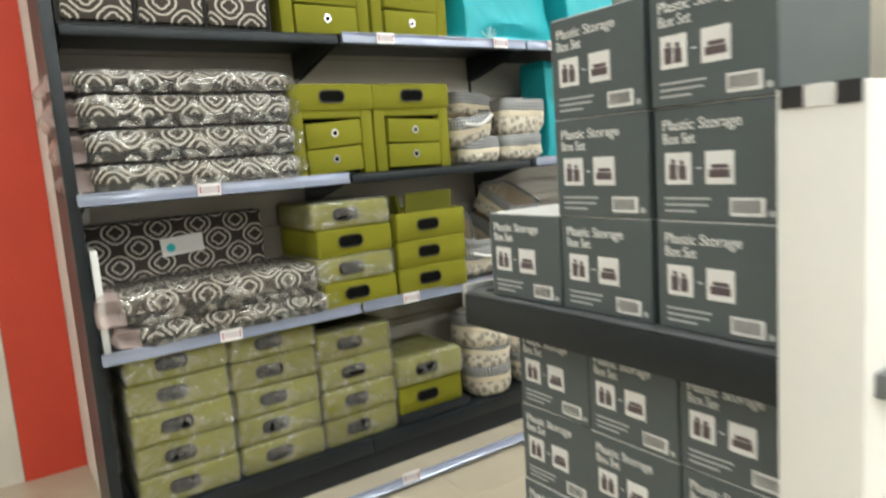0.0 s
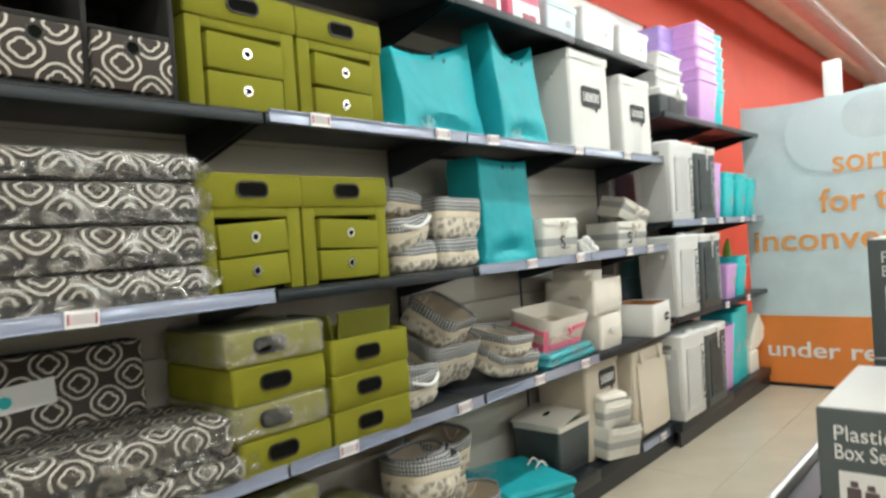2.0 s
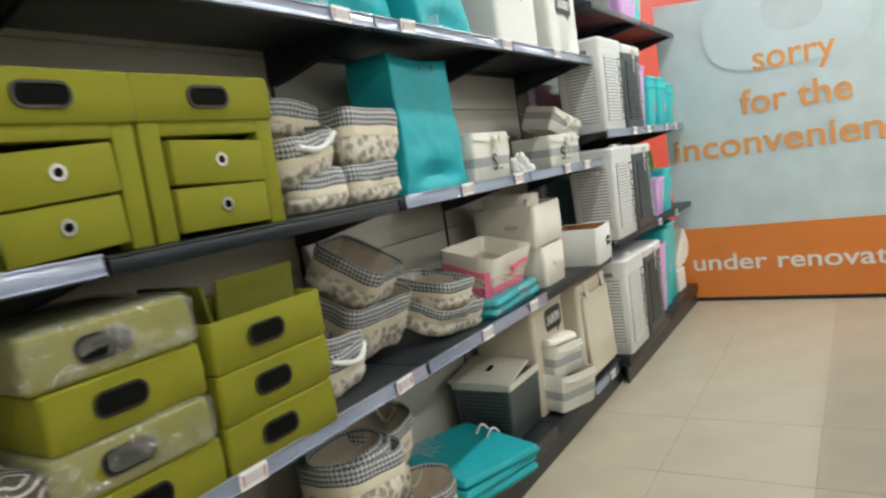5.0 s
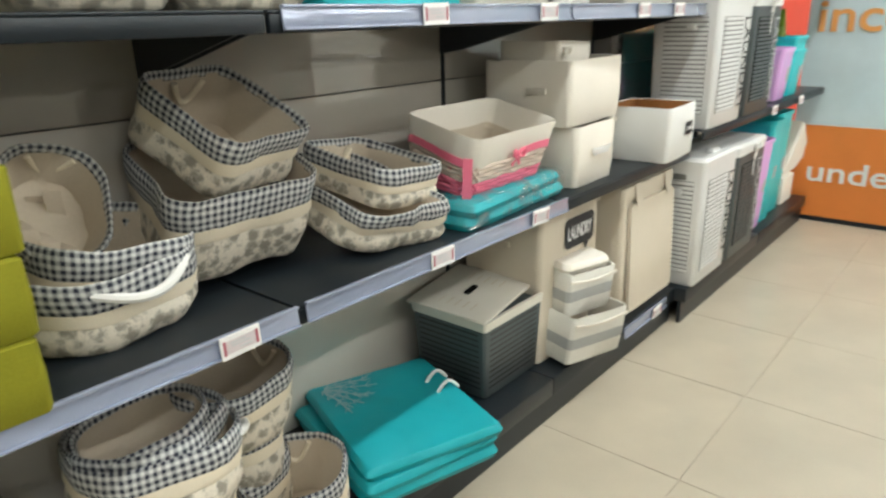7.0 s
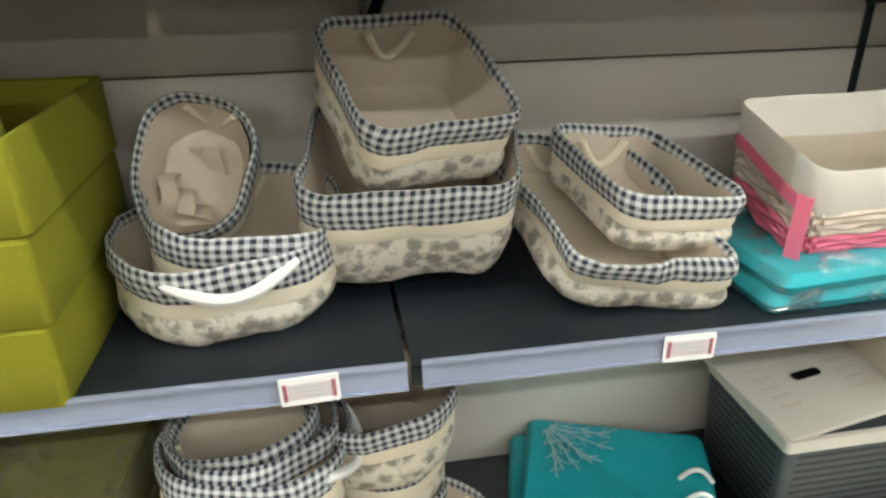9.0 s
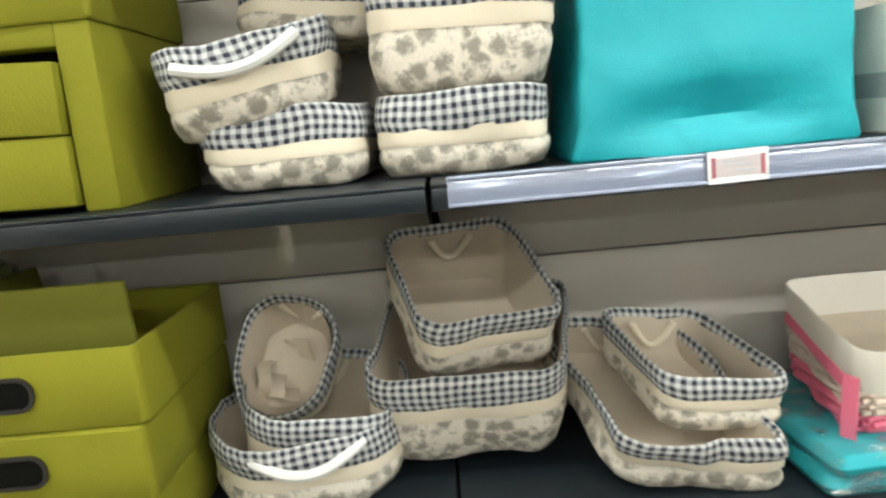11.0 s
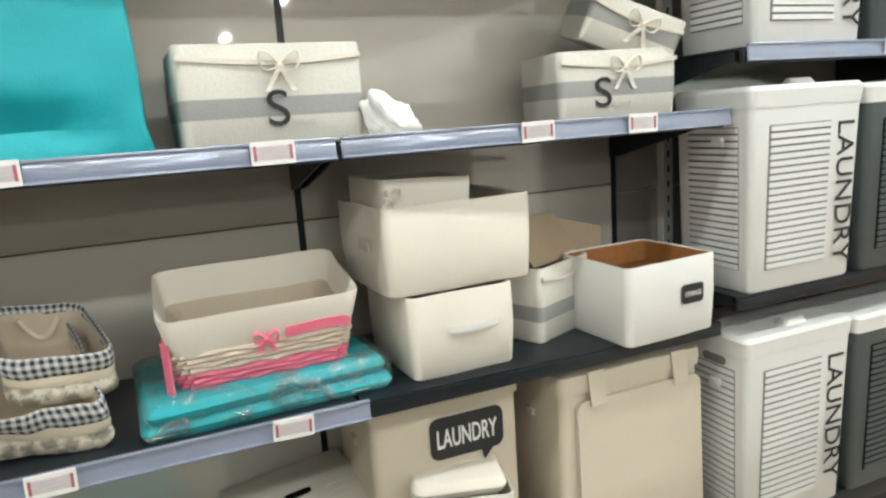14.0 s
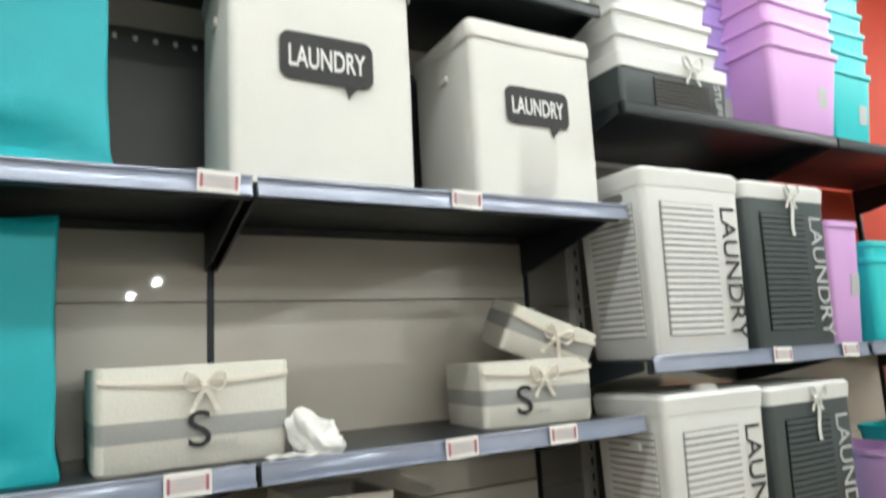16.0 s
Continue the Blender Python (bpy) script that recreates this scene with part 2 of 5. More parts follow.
BANNER_TX = mat("orange_lettering", (0.80, 0.36, 0.11), 0.6, grain=0.03)
BANNER_PALE = mat("pale_banner_disc", (0.63, 0.738, 0.777), 0.55, grain=0.02, stain=0.05)
BANNER_GREY = mat("grey_banner_figure", (0.58, 0.66, 0.69), 0.55, grain=0.1, stain=0.1)
METAL = mat("brushed_metal_trunking", (0.66, 0.66, 0.65), 0.35, 0.7, grain=0.05, stain=0.10)
COPPER = mat("tan_sheet_metal", (0.48, 0.36, 0.24), 0.5, 0.2, grain=0.05, stain=0.15)


def wrap_film(name, cloud, shine):
    """Clear crinkled polybag: cloud is its milkiness, shine the strength of its creases."""
    m = bpy.data.materials.new(name)
    m.use_nodes = True
    nt = m.node_tree
    nt.nodes.remove(nt.nodes["Principled BSDF"])
    clear = nt.nodes.new("ShaderNodeBsdfTransparent")
    clear.inputs[0].default_value = (0.95, 0.95, 0.94, 1)
    haze = nt.nodes.new("ShaderNodeBsdfDiffuse")
    haze.inputs[0].default_value = (0.80, 0.78, 0.75, 1)
    gloss = nt.nodes.new("ShaderNodeBsdfGlossy")
    gloss.inputs["Roughness"].default_value = 0.09
    tc = nt.nodes.new("ShaderNodeTexCoord")
    n = nt.nodes.new("ShaderNodeTexNoise")
    n.inputs["Scale"].default_value, n.inputs["Detail"].default_value, n.inputs["Distortion"].default_value = 14, 5, 1.2
    nt.links.new(tc.outputs["Object"], n.inputs["Vector"])
    bn = nt.nodes.new("ShaderNodeBump")
    bn.inputs["Strength"].default_value, bn.inputs["Distance"].default_value = 1.0, 0.03
    nt.links.new(n.outputs[0], bn.inputs["Height"]), nt.links.new(bn.outputs[0], gloss.inputs["Normal"])
    streak = nt.nodes.new("ShaderNodeTexNoise")
    streak.inputs["Scale"].default_value, streak.inputs["Detail"].default_value, streak.inputs["Distortion"].default_value = 7, 4, 2.5
    nt.links.new(tc.outputs["Object"], streak.inputs["Vector"])
    r = nt.nodes.new("ShaderNodeMapRange")
    r.inputs[1].default_value, r.inputs[2].default_value, r.inputs[3].default_value, r.inputs[4].default_value = 0.45, 0.72, cloud, cloud * 1.2 + 0.05
    nt.links.new(streak.outputs[0], r.inputs[0])
    a = nt.nodes.new("ShaderNodeMixShader")
    nt.links.new(r.outputs[0], a.inputs[0]), nt.links.new(clear.outputs[0], a.inputs[1]), nt.links.new(haze.outputs[0], a.inputs[2])
    g = nt.nodes.new("ShaderNodeMapRange")
    g.inputs[1].default_value, g.inputs[2].default_value, g.inputs[3].default_value, g.inputs[4].default_value = 0.48, 0.64, 0.03, shine
    nt.links.new(n.outputs[0], g.inputs[0])
    c = nt.nodes.new("ShaderNodeMixShader")
    nt.links.new(g.outputs[0], c.inputs[0])
    nt.links.new(a.outputs[0], c.inputs[1]), nt.links.new(gloss.outputs[0], c.inputs[2])
    nt.links.new(c.outputs[0], nt.nodes["Material Output"].inputs[0])
    return m


FILM = wrap_film("clear_polybag_film", 0.02, 0.5)
FILM_SOFT = wrap_film("milky_polybag_film", 0.09, 0.28)


def glow(name, colour, strength):
    m = bpy.data.materials.new(name)
    m.use_nodes = True
    b = m.node_tree.nodes["Principled BSDF"]
    b.inputs["Base Color"].default_value = (0.9, 0.9, 0.9, 1)
    b.inputs["Emission Color"].default_value, b.inputs["Emission Strength"].default_value = (*colour, 1), strength
    return m


TUBE = glow("lit_fluorescent_tube", (0.95, 1.0, 0.96), 26.0)

# ---- mesh helpers ----


def finish(name, bm, material, parent=None, smooth=True):
    me = bpy.data.meshes.new(name)
    bm.normal_update()
    bm.to_mesh(me)
    bm.free()
    me.materials.append(material)
    if smooth:
        for p in me.polygons:
            p.use_smooth = True
        me.set_sharp_from_angle(angle=radians(38))
    ob = new(name, me)
    ob.parent = parent
    return ob


def part(name, bm, material, parent, label="", m=None, smooth=True):
    """One mesh under a thing or under a part."""
    ob = finish(name, bm, material, parent, smooth)
    if m is not None:
        ob.matrix_basis = m
    return tagged(ob, label)


def share(name, like, parent, m):
    """Another piece on the same mesh."""
    ob = new(name, like.data)
    ob.parent, ob.matrix_basis = parent, m
    return ob


def thing(name, label, category, m, group=""):
    ob = new(name)
    ob.empty_display_size = 0.05
    ob.matrix_world = m
    return tagged(ob, label, category, group)


def slab(bm, x0, x1, y0, y1, z0, z1, bevel=0.0, seg=2):
    """A box between two corners, its edges rounded."""
    r = bmesh.ops.create_cube(bm, size=1, matrix=Matrix.LocRotScale(((x0 + x1) / 2, (y0 + y1) / 2, (z0 + z1) / 2), None, (x1 - x0, y1 - y0, z1 - z0)))
    if bevel:
        edges = list({e for v in r["verts"] for e in v.link_edges})
        bmesh.ops.bevel(bm, geom=edges, offset=bevel, segments=seg, affect="EDGES", profile=0.5)
    return bm


def box(x0, x1, y0, y1, z0, z1, bevel=0.0, seg=2):
    return slab(bmesh.new(), x0, x1, y0, y1, z0, z1, bevel, seg)


def ring_pts(w, d, r, n=6):
    """A rounded rectangle, anticlockwise, centred."""
    r = min(r, w / 2 - 1e-4, d / 2 - 1e-4)
    pts = []
    for cx, cy, a0 in ((w / 2 - r, d / 2 - r, 0), (-w / 2 + r, d / 2 - r, 90), (-w / 2 + r, -d / 2 + r, 180), (w / 2 - r, -d / 2 + r, 270)):
        for i in range(n + 1):
            a = radians(a0 + 90 * i / n)
            pts.append((cx + r * math.cos(a), cy + r * math.sin(a)))
    out = []
    for i, p in enumerate(pts):
        q = pts[(i + 1) % len(pts)]
        out.append(p)
        k = int(math.dist(p, q) / 0.045)
        for j in range(1, k + 1):
            f = j / (k + 1)
            out.append((p[0] + (q[0] - p[0]) * f, p[1] + (q[1] - p[1]) * f))
    return out


def loft(levels, wob=0.0, seed=0, cap_bottom=True, cap_top=False, freq=9.0, crease=0.0):
    """Skin over rounded rectangles (z, width, depth, corner radius), with metres along and up as UV."""
    bm = bmesh.new()
    uv = bm.loops.layers.uv.new("UVMap")
    w0 = max(l[1] for l in levels)
    d0 = max(l[2] for l in levels)
    base = ring_pts(w0, d0, max(l[3] for l in levels))
    n = len(base)
    run = [0.0]
    for i in range(n):
        run.append(run[-1] + math.dist(base[i], base[(i + 1) % n]))
    rings = []
    up = 0.0
    prev = None
    ups = []
    for z, w, d, r in levels:
        ring = []
        for (x, y) in base:
            px, py = x * w / w0, y * d / d0
            dz = 0.0
            if wob:
                nv = noise.noise_vector(Vector((px * freq + seed * 7.3, py * freq - seed * 3.1, z * freq)))
                px, py, dz = px + nv.x * wob, py + nv.y * wob, nv.z * wob * 0.6
            if crease:
                nv = noise.noise_vector(Vector((x * 24 + seed, y * 24 - seed, z * 30)))
                px, py, dz = px + nv.x * crease, py + nv.y * crease, dz + nv.z * crease * 0.5
            ring.append(bm.verts.new((px, py, z + dz)))
        rings.append(ring)
        if prev is not None:
            up += math.hypot(z - prev[0], (w - prev[1]) / 2)
        prev = (z, w)
        ups.append(up)
    for k in range(len(rings) - 1):
        for i in range(n):
            j = (i + 1) % n
            f = bm.faces.new((rings[k][i], rings[k][j], rings[k + 1][j], rings[k + 1][i]))
            for lp, (a, b) in zip(f.loops, ((run[i], ups[k]), (run[i + 1], ups[k]), (run[i + 1], ups[k + 1]), (run[i], ups[k + 1]))):
                lp[uv].uv = (a, b)
    if cap_bottom:
        bm.faces.new(list(reversed(rings[0])))
    if cap_top:
        bm.faces.new(rings[-1])
    return bm


def tube(pts, r, n=8):
    """A round bar along a line of points."""
    bm = bmesh.new()
    rings = []
    pts = [Vector(p) for p in pts]
    for i, p in enumerate(pts):
        t = (pts[min(i + 1, len(pts) - 1)] - pts[max(i - 1, 0)]).normalized()
        q = t.to_track_quat("Z", "Y")
        rings.append([bm.verts.new(p + q @ Vector((r * math.cos(2 * math.pi * k / n), r * math.sin(2 * math.pi * k / n), 0))) for k in range(n)])
    for a, b in zip(rings, rings[1:]):
        for k in range(n):
            bm.faces.new((a[k], a[(k + 1) % n], b[(k + 1) % n], b[k]))
    bm.faces.new(list(reversed(rings[0]))), bm.faces.new(rings[-1])
    return bm


def ribbon(pts, width, thick=0.002, side=(1, 0, 0)):
    """A flat band along a line of points."""
    bm = bmesh.new()
    s = Vector(side).normalized()
    rows = []
    pts = [Vector(p) for p in pts]
    for i, p in enumerate(pts):
        t = (pts[min(i + 1, len(pts) - 1)] - pts[max(i - 1, 0)]).normalized()
        c = t.cross(s).normalized() * thick / 2
        rows.append([bm.verts.new(p + s * width / 2 + c), bm.verts.new(p - s * width / 2 + c), bm.verts.new(p - s * width / 2 - c), bm.verts.new(p + s * width / 2 - c)])
    for a, b in zip(rows, rows[1:]):
        for k in range(4):
            bm.faces.new((a[k], a[(k + 1) % 4], b[(k + 1) % 4], b[k]))
    bm.faces.new(list(reversed(rows[0]))), bm.faces.new(rows[-1])
    return bm


def rounded_plate(w, h, r, t, n=5):
    """A flat plate in the x-z plane with rounded corners, t thick towards -y."""
    bm = bmesh.new()
    pts = ring_pts(w, h, r, n)
    front = [bm.verts.new((x, -t, z)) for x, z in pts]
    back = [bm.verts.new((x, 0, z)) for x, z in pts]
    bm.faces.new(front), bm.faces.new(list(reversed(back)))
    for i in range(len(pts)):
        j = (i + 1) % len(pts)
        bm.faces.new((front[i], back[i], back[j], front[j]))
    bmesh.ops.recalc_face_normals(bm, faces=bm.faces)
    return bm


def frame_plate(w, h, r, rim, t, n=6):
    """A flat rim round an oval or rounded opening, in the x-z plane."""
    bm = bmesh.new()
    a, b = ring_pts(w, h, r, n), ring_pts(w - 2 * rim, h - 2 * rim, max(r - rim, 0.001), n)
    if len(a) != len(b):
        b = [(x * (w - 2 * rim) / w, z * (h - 2 * rim) / h) for x, z in a]
    v = [[bm.verts.new((x, y, z)) for x, z in p] for p, y in ((a, 0), (a, -t), (b, -t), (b, 0))]
    m = len(a)
    for p, q in ((0, 1), (1, 2), (2, 3)):
        for i in range(m):
            j = (i + 1) % m
            bm.faces.new((v[p][i], v[p][j], v[q][j], v[q][i]))
    bmesh.ops.recalc_face_normals(bm, faces=bm.faces)
    return bm


def lettering(words, height, width=0.0, depth=0.0012, bold=0.0):
    """Letters as a mesh in the x-z plane, facing -y, from the left foot of the line."""
    cu = bpy.data.curves.new("letters", "FONT")
    cu.body, cu.size, cu.offset = words, 1.0, bold
    ob = bpy.data.objects.new("letters", cu)
    scene.collection.objects.link(ob)
    me = bpy.data.meshes.new_from_object(ob.evaluated_get(bpy.context.evaluated_depsgraph_get()))
    bpy.data.objects.remove(ob)
    bm = bmesh.new()
    bm.from_mesh(me)
    bpy.data.meshes.remove(me)
    xs = [v.co.x for v in bm.verts]
    kx = kz = height
    if width:
        kx = width / (max(xs) - min(xs))
    x0 = min(xs)
    for v in bm.verts:
        v.co = Vector(((v.co.x - x0) * kx, 0, v.co.y * kz))
    ext = bmesh.ops.extrude_face_region(bm, geom=list(bm.faces))
    for g in ext["geom"]:
        if isinstance(g, bmesh.types.BMVert):
            g.co.y -= depth
    bmesh.ops.recalc_face_normals(bm, faces=bm.faces)
    return bm

# ---- the place ----
YF, YB = 2.85, 3.32
BAYS = [-0.02, 1.00, 2.02, 3.04, 4.06]
RBAYS = [4.06, 5.08, 6.08]
Z0, Z1, Z2, Z3, Z4 = 0.165, 0.785, 1.345, 1.92, 2.53
R2, R3, R4 = 0.862, 1.498, 2.225
YR = 2.80


def structure(name, bm, material, label, parent=None, smooth=False):
    return tagged(finish(name, bm, material, parent, smooth), label, kind="structure")


X0, X1, YS, YN, H = -5.0, 15.0, -17.0, 3.36, 3.95
floor = structure("floor", box(X0, X1, YS, 5.0, -0.12, -0.004), GROUT, "cream shop floor with thin tile joints")
structure("wall_north", box(-0.03, X1, YN, YN + 0.15, -0.02, 3.12), PANEL_WHITE, "white painted wall behind the shelving")
structure("wall_north_band", box(-0.03, X1, YN - 0.012, YN + 0.15, 3.12, H), RED, "red painted band above the shelving")
structure("wall_red_end", box(-0.30, -0.034, 3.96, 4.10, -0.02, H), RED, "red painted wall beside the shelving")
structure("wall_recess", box(-0.033, 0.12, YN + 0.151, 4.10, -0.02, H), PANEL_WHITE, "white return wall behind the shelving end")
structure("wall_red_corner", box(5.10, X1, YN - 0.03, YN - 0.004, 0.02, 3.119), RED, "red painted wall behind the last shelves")
structure("wall_cream", box(X0, -0.303, 3.975, 4.10, -0.02, H), PLASTIC_C, "cream painted wall beside the red strip")
# three added walls that close the room for bounced light and reflections
structure("wall_south", box(X0, X1, YS - 0.15, YS, -0.02, H), PANEL_WHITE, "plain white wall added far across the shop")
structure("wall_west", box(X0 - 0.15, X0, YS, 5.0, -0.02, H), PANEL_WHITE, "plain white wall added to close the shop end")
structure("wall_east", box(X1, X1 + 0.15, YS, 5.0, -0.02, H), PANEL_WHITE, "plain white wall added to close the shop end")
ceil_bm = box(X0, X1, YS, 5.0, H, H + 0.1)
for k in range(21):
    slab(ceil_bm, X0, X1, -16.05 + 0.95 * k, -15.95 + 0.95 * k, H - 0.14, H - 0.001)
structure("ceiling", ceil_bm, CEIL, "tan boarded ceiling with shallow ribs")

# lamps under the ceiling
for lx, ly in LAMP_ROWS + FAR_LAMPS:
    half = 1.25 if ly > -5 else 0.5
    lamp = thing("ceiling_light", "white metal batten with a lit fluorescent tube", "ceiling light", pose(lx, ly, LAMP_Z, 0, 0, 0 if ly > -5 else 90), "ceiling lights")
    part("housing", box(-half, half, -0.06, 0.06, 0.10, 0.16, 0.008), PLASTIC_W, lamp)
    part("tube", tube([(0.05 - half, 0, 0.07), (half - 0.05, 0, 0.07)], 0.02, 10), TUBE, lamp)
    for hx in (-half * 0.72, half * 0.72):
        part("hanger", tube([(hx, 0, 0.15), (hx, 0, H - LAMP_Z)], 0.006), METAL, lamp)
trunk = thing("cable_trunking", "long pale metal cable trunking under the ceiling", "trunking", pose(0, 2.62, 3.50))
part("channel", box(-1.5, X1 - 0.05, -0.09, 0.09, 0, 0.11, 0.01), METAL, trunk)
part("lip", box(-1.5, X1 - 0.05, -0.13, -0.09, 0.0, 0.02, 0.004), PLASTIC_W, trunk)
for k in range(7):
    part("bracket", box(-0.8 + 1.4 * k, -0.74 + 1.4 * k, -0.02, 0.02, 0.108, H - 3.5, 0.004), METAL, trunk)
duct = thing("air_duct", "tan sheet metal air duct under the ceiling", "duct", pose(0, 0.55, 3.62))
part("casing", box(2.0, X1 - 0.05, -0.30, 0.30, 0, 0.30, 0.02), COPPER, duct)

# banner wall closing the aisle
BX = 6.12
banner = thing("banner_hoarding", "pale blue vinyl hoarding with orange apology lettering and orange foot band", "hoarding", pose(BX, 2.0, 0, 0, 0, -90))
# local x runs along the hoarding away from the shelves, local -y faces the aisle
HW = 0.95
sheet = bmesh.new()
NX, NZ = 48, 40
grid = []
for j in range(NZ + 1):
    row = []
    for i in range(NX + 1):
        u, w = -HW + 2 * HW * i / NX, 0.62 + (2.47 - 0.62) * j / NZ
        top = (w - 0.6) / 1.87
        row.append(sheet.verts.new((u, 0.004 * math.sin(u * 5 + w * 2.2) * top + 0.002 * math.sin(u * 13 - w * 4) * top * top, w - 0.03 * top * math.sin((u + HW) * 3.3))))
    grid.append(row)
for j in range(NZ):
    for i in range(NX):
        sheet.faces.new((grid[j][i], grid[j][i + 1], grid[j + 1][i + 1], grid[j + 1][i]))
part("sheet", sheet, BANNER, banner)
part("foot_band", box(-HW, HW, -0.004, 0.02, 0.03, 0.62), BANNER_OR, banner, smooth=False)
part("backing_board", box(-HW, HW, 0.04, 0.07, 0.0, 2.44), PANEL_WHITE, banner, smooth=False)
part("floor_rail", box(-HW, HW, -0.012, 0.04, 0.0, 0.03, 0.003), STEEL_DARK, banner)
disc = rounded_plate(1.15, 0.62, 0.30, 0.0008, 12)
part("pale_disc", disc, BANNER_PALE, banner, "pale printed disc", pose(-0.02, -0.0068, 2.14))
part("grey_figure", rounded_plate(0.42, 0.36, 0.17, 0.0008, 10), BANNER_GREY, banner, "grey printed shape", pose(0.05, -0.0080, 2.25))
for words, u0, z0, hgt, wid, m in (("sorry", -0.245, 1.82, 0.27, 0.56, BANNER_TX), ("for the", -0.36, 1.50, 0.27, 0.76, BANNER_TX), ("inconvenience", -0.89, 1.19, 0.27, 1.76, BANNER_TX), ("under renovation", -0.835, 0.265, 0.19, 1.68, PRINT)):
    part("lettering", lettering(words, hgt, wid, 0.002, 0.012), m, banner, words, pose(u0, -0.0085 if z0 > 1 else -0.005, z0))
part("pole", box(-0.295, -0.165, 0.075, 0.15, 0, 2.76, 0.006), PLASTIC_W, banner, "white steel pole")
structure("wall_hoarding", box(BX + 0.12, BX + 0.2, YS, 1.04, 0, 2.44), PANEL_WHITE, "plain white boarding beyond the banner")


# ---- shelving ----
def price_tag(x, y, z, red=True):
    t = thing("price_tag", "white shelf price tag with fine red and black print", "price tag", pose(x, y, z, random.uniform(-3, 3), random.uniform(-2.5, 2.5), 0), "price tags on the shelf edges")
    part("card", rounded_plate(0.084, 0.045, 0.003, 0.003), TAG, t)
    part("print_field", box(-0.031, 0.031, -0.0036, -0.0029, -0.013, 0.013), PRINT_MAUVE, t, "pale mauve printed field")
    bars = bmesh.new()
    for bz, b0, b1 in ((0.006, -0.022, 0.010), (0.000, -0.020, 0.020), (-0.008, -0.004, 0.022)):
        slab(bars, b0, b1, -0.0042, -0.0035, bz, bz + 0.0032)
    part("print", bars, PRINT_GREY, t, "unreadable grey print")
    if red:
        for rx_ in (-0.037, 0.0315):
            part("red_print", box(rx_, rx_ + 0.0055, -0.0042, -0.0029, -0.014, 0.014), TAG_RED, t)
    return t


def label_strip(x0, x1, y, z, tilt=6):
    t = thing("label_strip", "blue-grey clear plastic label strip on the shelf edge", "label strip", pose((x0 + x1) / 2, y, z, -tilt, 0, 0), "label strips")
    L = (x1 - x0) / 2 - 0.003
    part("strip_body", box(-L, L, -0.006, 0, -0.022, 0.022, 0.002), STRIP, t)
    part("upper_lip", box(-L, L, -0.011, -0.006, 0.016, 0.022, 0.001), STRIP, t)
    part("lower_lip", box(-L, L, -0.011, -0.006, -0.022, -0.017, 0.001), STRIP, t)
    return t


def bay_unit(x0, x1, yf, yb, levels, side_plates, panel_top, seams, back=PANEL, dark_top=False):
    """One bay: back panels with seams, base, shelves on brackets."""
    u = thing("shelving_bay", "charcoal steel shop shelving bay with grey back panels", "shelving", pose(x0, 0, 0), "wall shelving")
    w = x1 - x0
    cuts = [0.16] + seams + [panel_top]
    for a, b in zip(cuts, cuts[1:]):
        part("back_panel", box(0.008, w - 0.008, yb, yb + 0.02, a + 0.0015, b - 0.0015, 0.001, 1), PANEL_DARK if dark_top and 1.8 < a < 2.4 else back, u)
    part("base", box(0.002, w - 0.002, yf + 0.012, yb + 0.015, 0.10, Z0, 0.004), STEEL_DARK, u)
    part("plinth", box(0.0, w, yf + 0.03, yf + 0.045, 0, 0.10), STEEL_DARK, u)
    for z in levels:
        s = part("shelf", box(0.004, w - 0.004, yf, yb - 0.002, z - 0.006, z, 0.002), STEEL_DARK, u)
        part("shelf_lip", box(0.004, w - 0.004, yf - 0.002, yf + 0.012, z - 0.040, z - 0.0065, 0.003), STEEL_DARK, s)
        for bx_ in (0.010, w - 0.016):
            br = bmesh.new()
            v = [br.verts.new((bx_ + dx, yy, zz)) for dx in (0, 0.006) for yy, zz in ((yf + 0.03, z - 0.007), (yb - 0.004, z - 0.007), (yb - 0.004, z - 0.13), (yb - 0.07, z - 0.12), (yf + 0.03, z - 0.03))]
            br.faces.new(v[:5]), br.faces.new(list(reversed(v[5:])))
            for i in range(5):
                j = (i + 1) % 5
                br.faces.new((v[i], v[5 + i], v[5 + j], v[j]))
            bmesh.ops.recalc_face_normals(br, faces=br.faces)
            part("bracket", br, STEEL_DARK, s)
    return u


def upright(x, y, top, material=STEEL_DARK, slots=False, wide=0.009):
    u = thing("shelf_upright", "slotted steel shelf upright against the wall", "upright", pose(x, y, 0), "shelf uprights")
    part("post", box(-wide, wide, 0, 0.036, 0, top, 0.002), material, u)
    if slots:
        sl = None
        for k in range(int((top - 0.2) / 0.05)):
            m = pose(0, -0.0005, 0.2 + 0.05 * k)
            if sl is None:
                sl = part("slot", box(-0.003, 0.003, -0.001, 0.004, 0, 0.022), HOLE_SHADE, u, "", m)
            else:
                share("slot", sl, u, m)
    return u


SEAMS = [0.56, 1.13, 1.71, 1.895, 2.44]
for i in range(4):
    bay_unit(BAYS[i], BAYS[i + 1], YF, YB, (Z1, Z2, Z3, Z4), True, 3.0, SEAMS, PANEL, i >= 2)
bay_unit(RBAYS[0], RBAYS[1], YR, YB, (R2, R3, R4), True, 2.2, [0.56, 1.10, 1.68], PANEL_GLOSS)
bay_unit(RBAYS[1], RBAYS[2], YR, YB, (R2, R3, R4), True, 1.44, [0.56, 1.1])
for bx_ in BAYS:
    upright(bx_, YB - 0.004, 2.98)
upright(4.259, YB - 0.03, 2.2, PANEL_WHITE, True, 0.02)
upright(5.08, YB - 0.012, 2.3)
upright(6.09, YB - 0.012, 2.3)
dots = thing("hole_strip", "row of small pale holes along the charcoal back panel", "panel strip", pose(2.05, YB - 0.001, 2.41))
hole = None
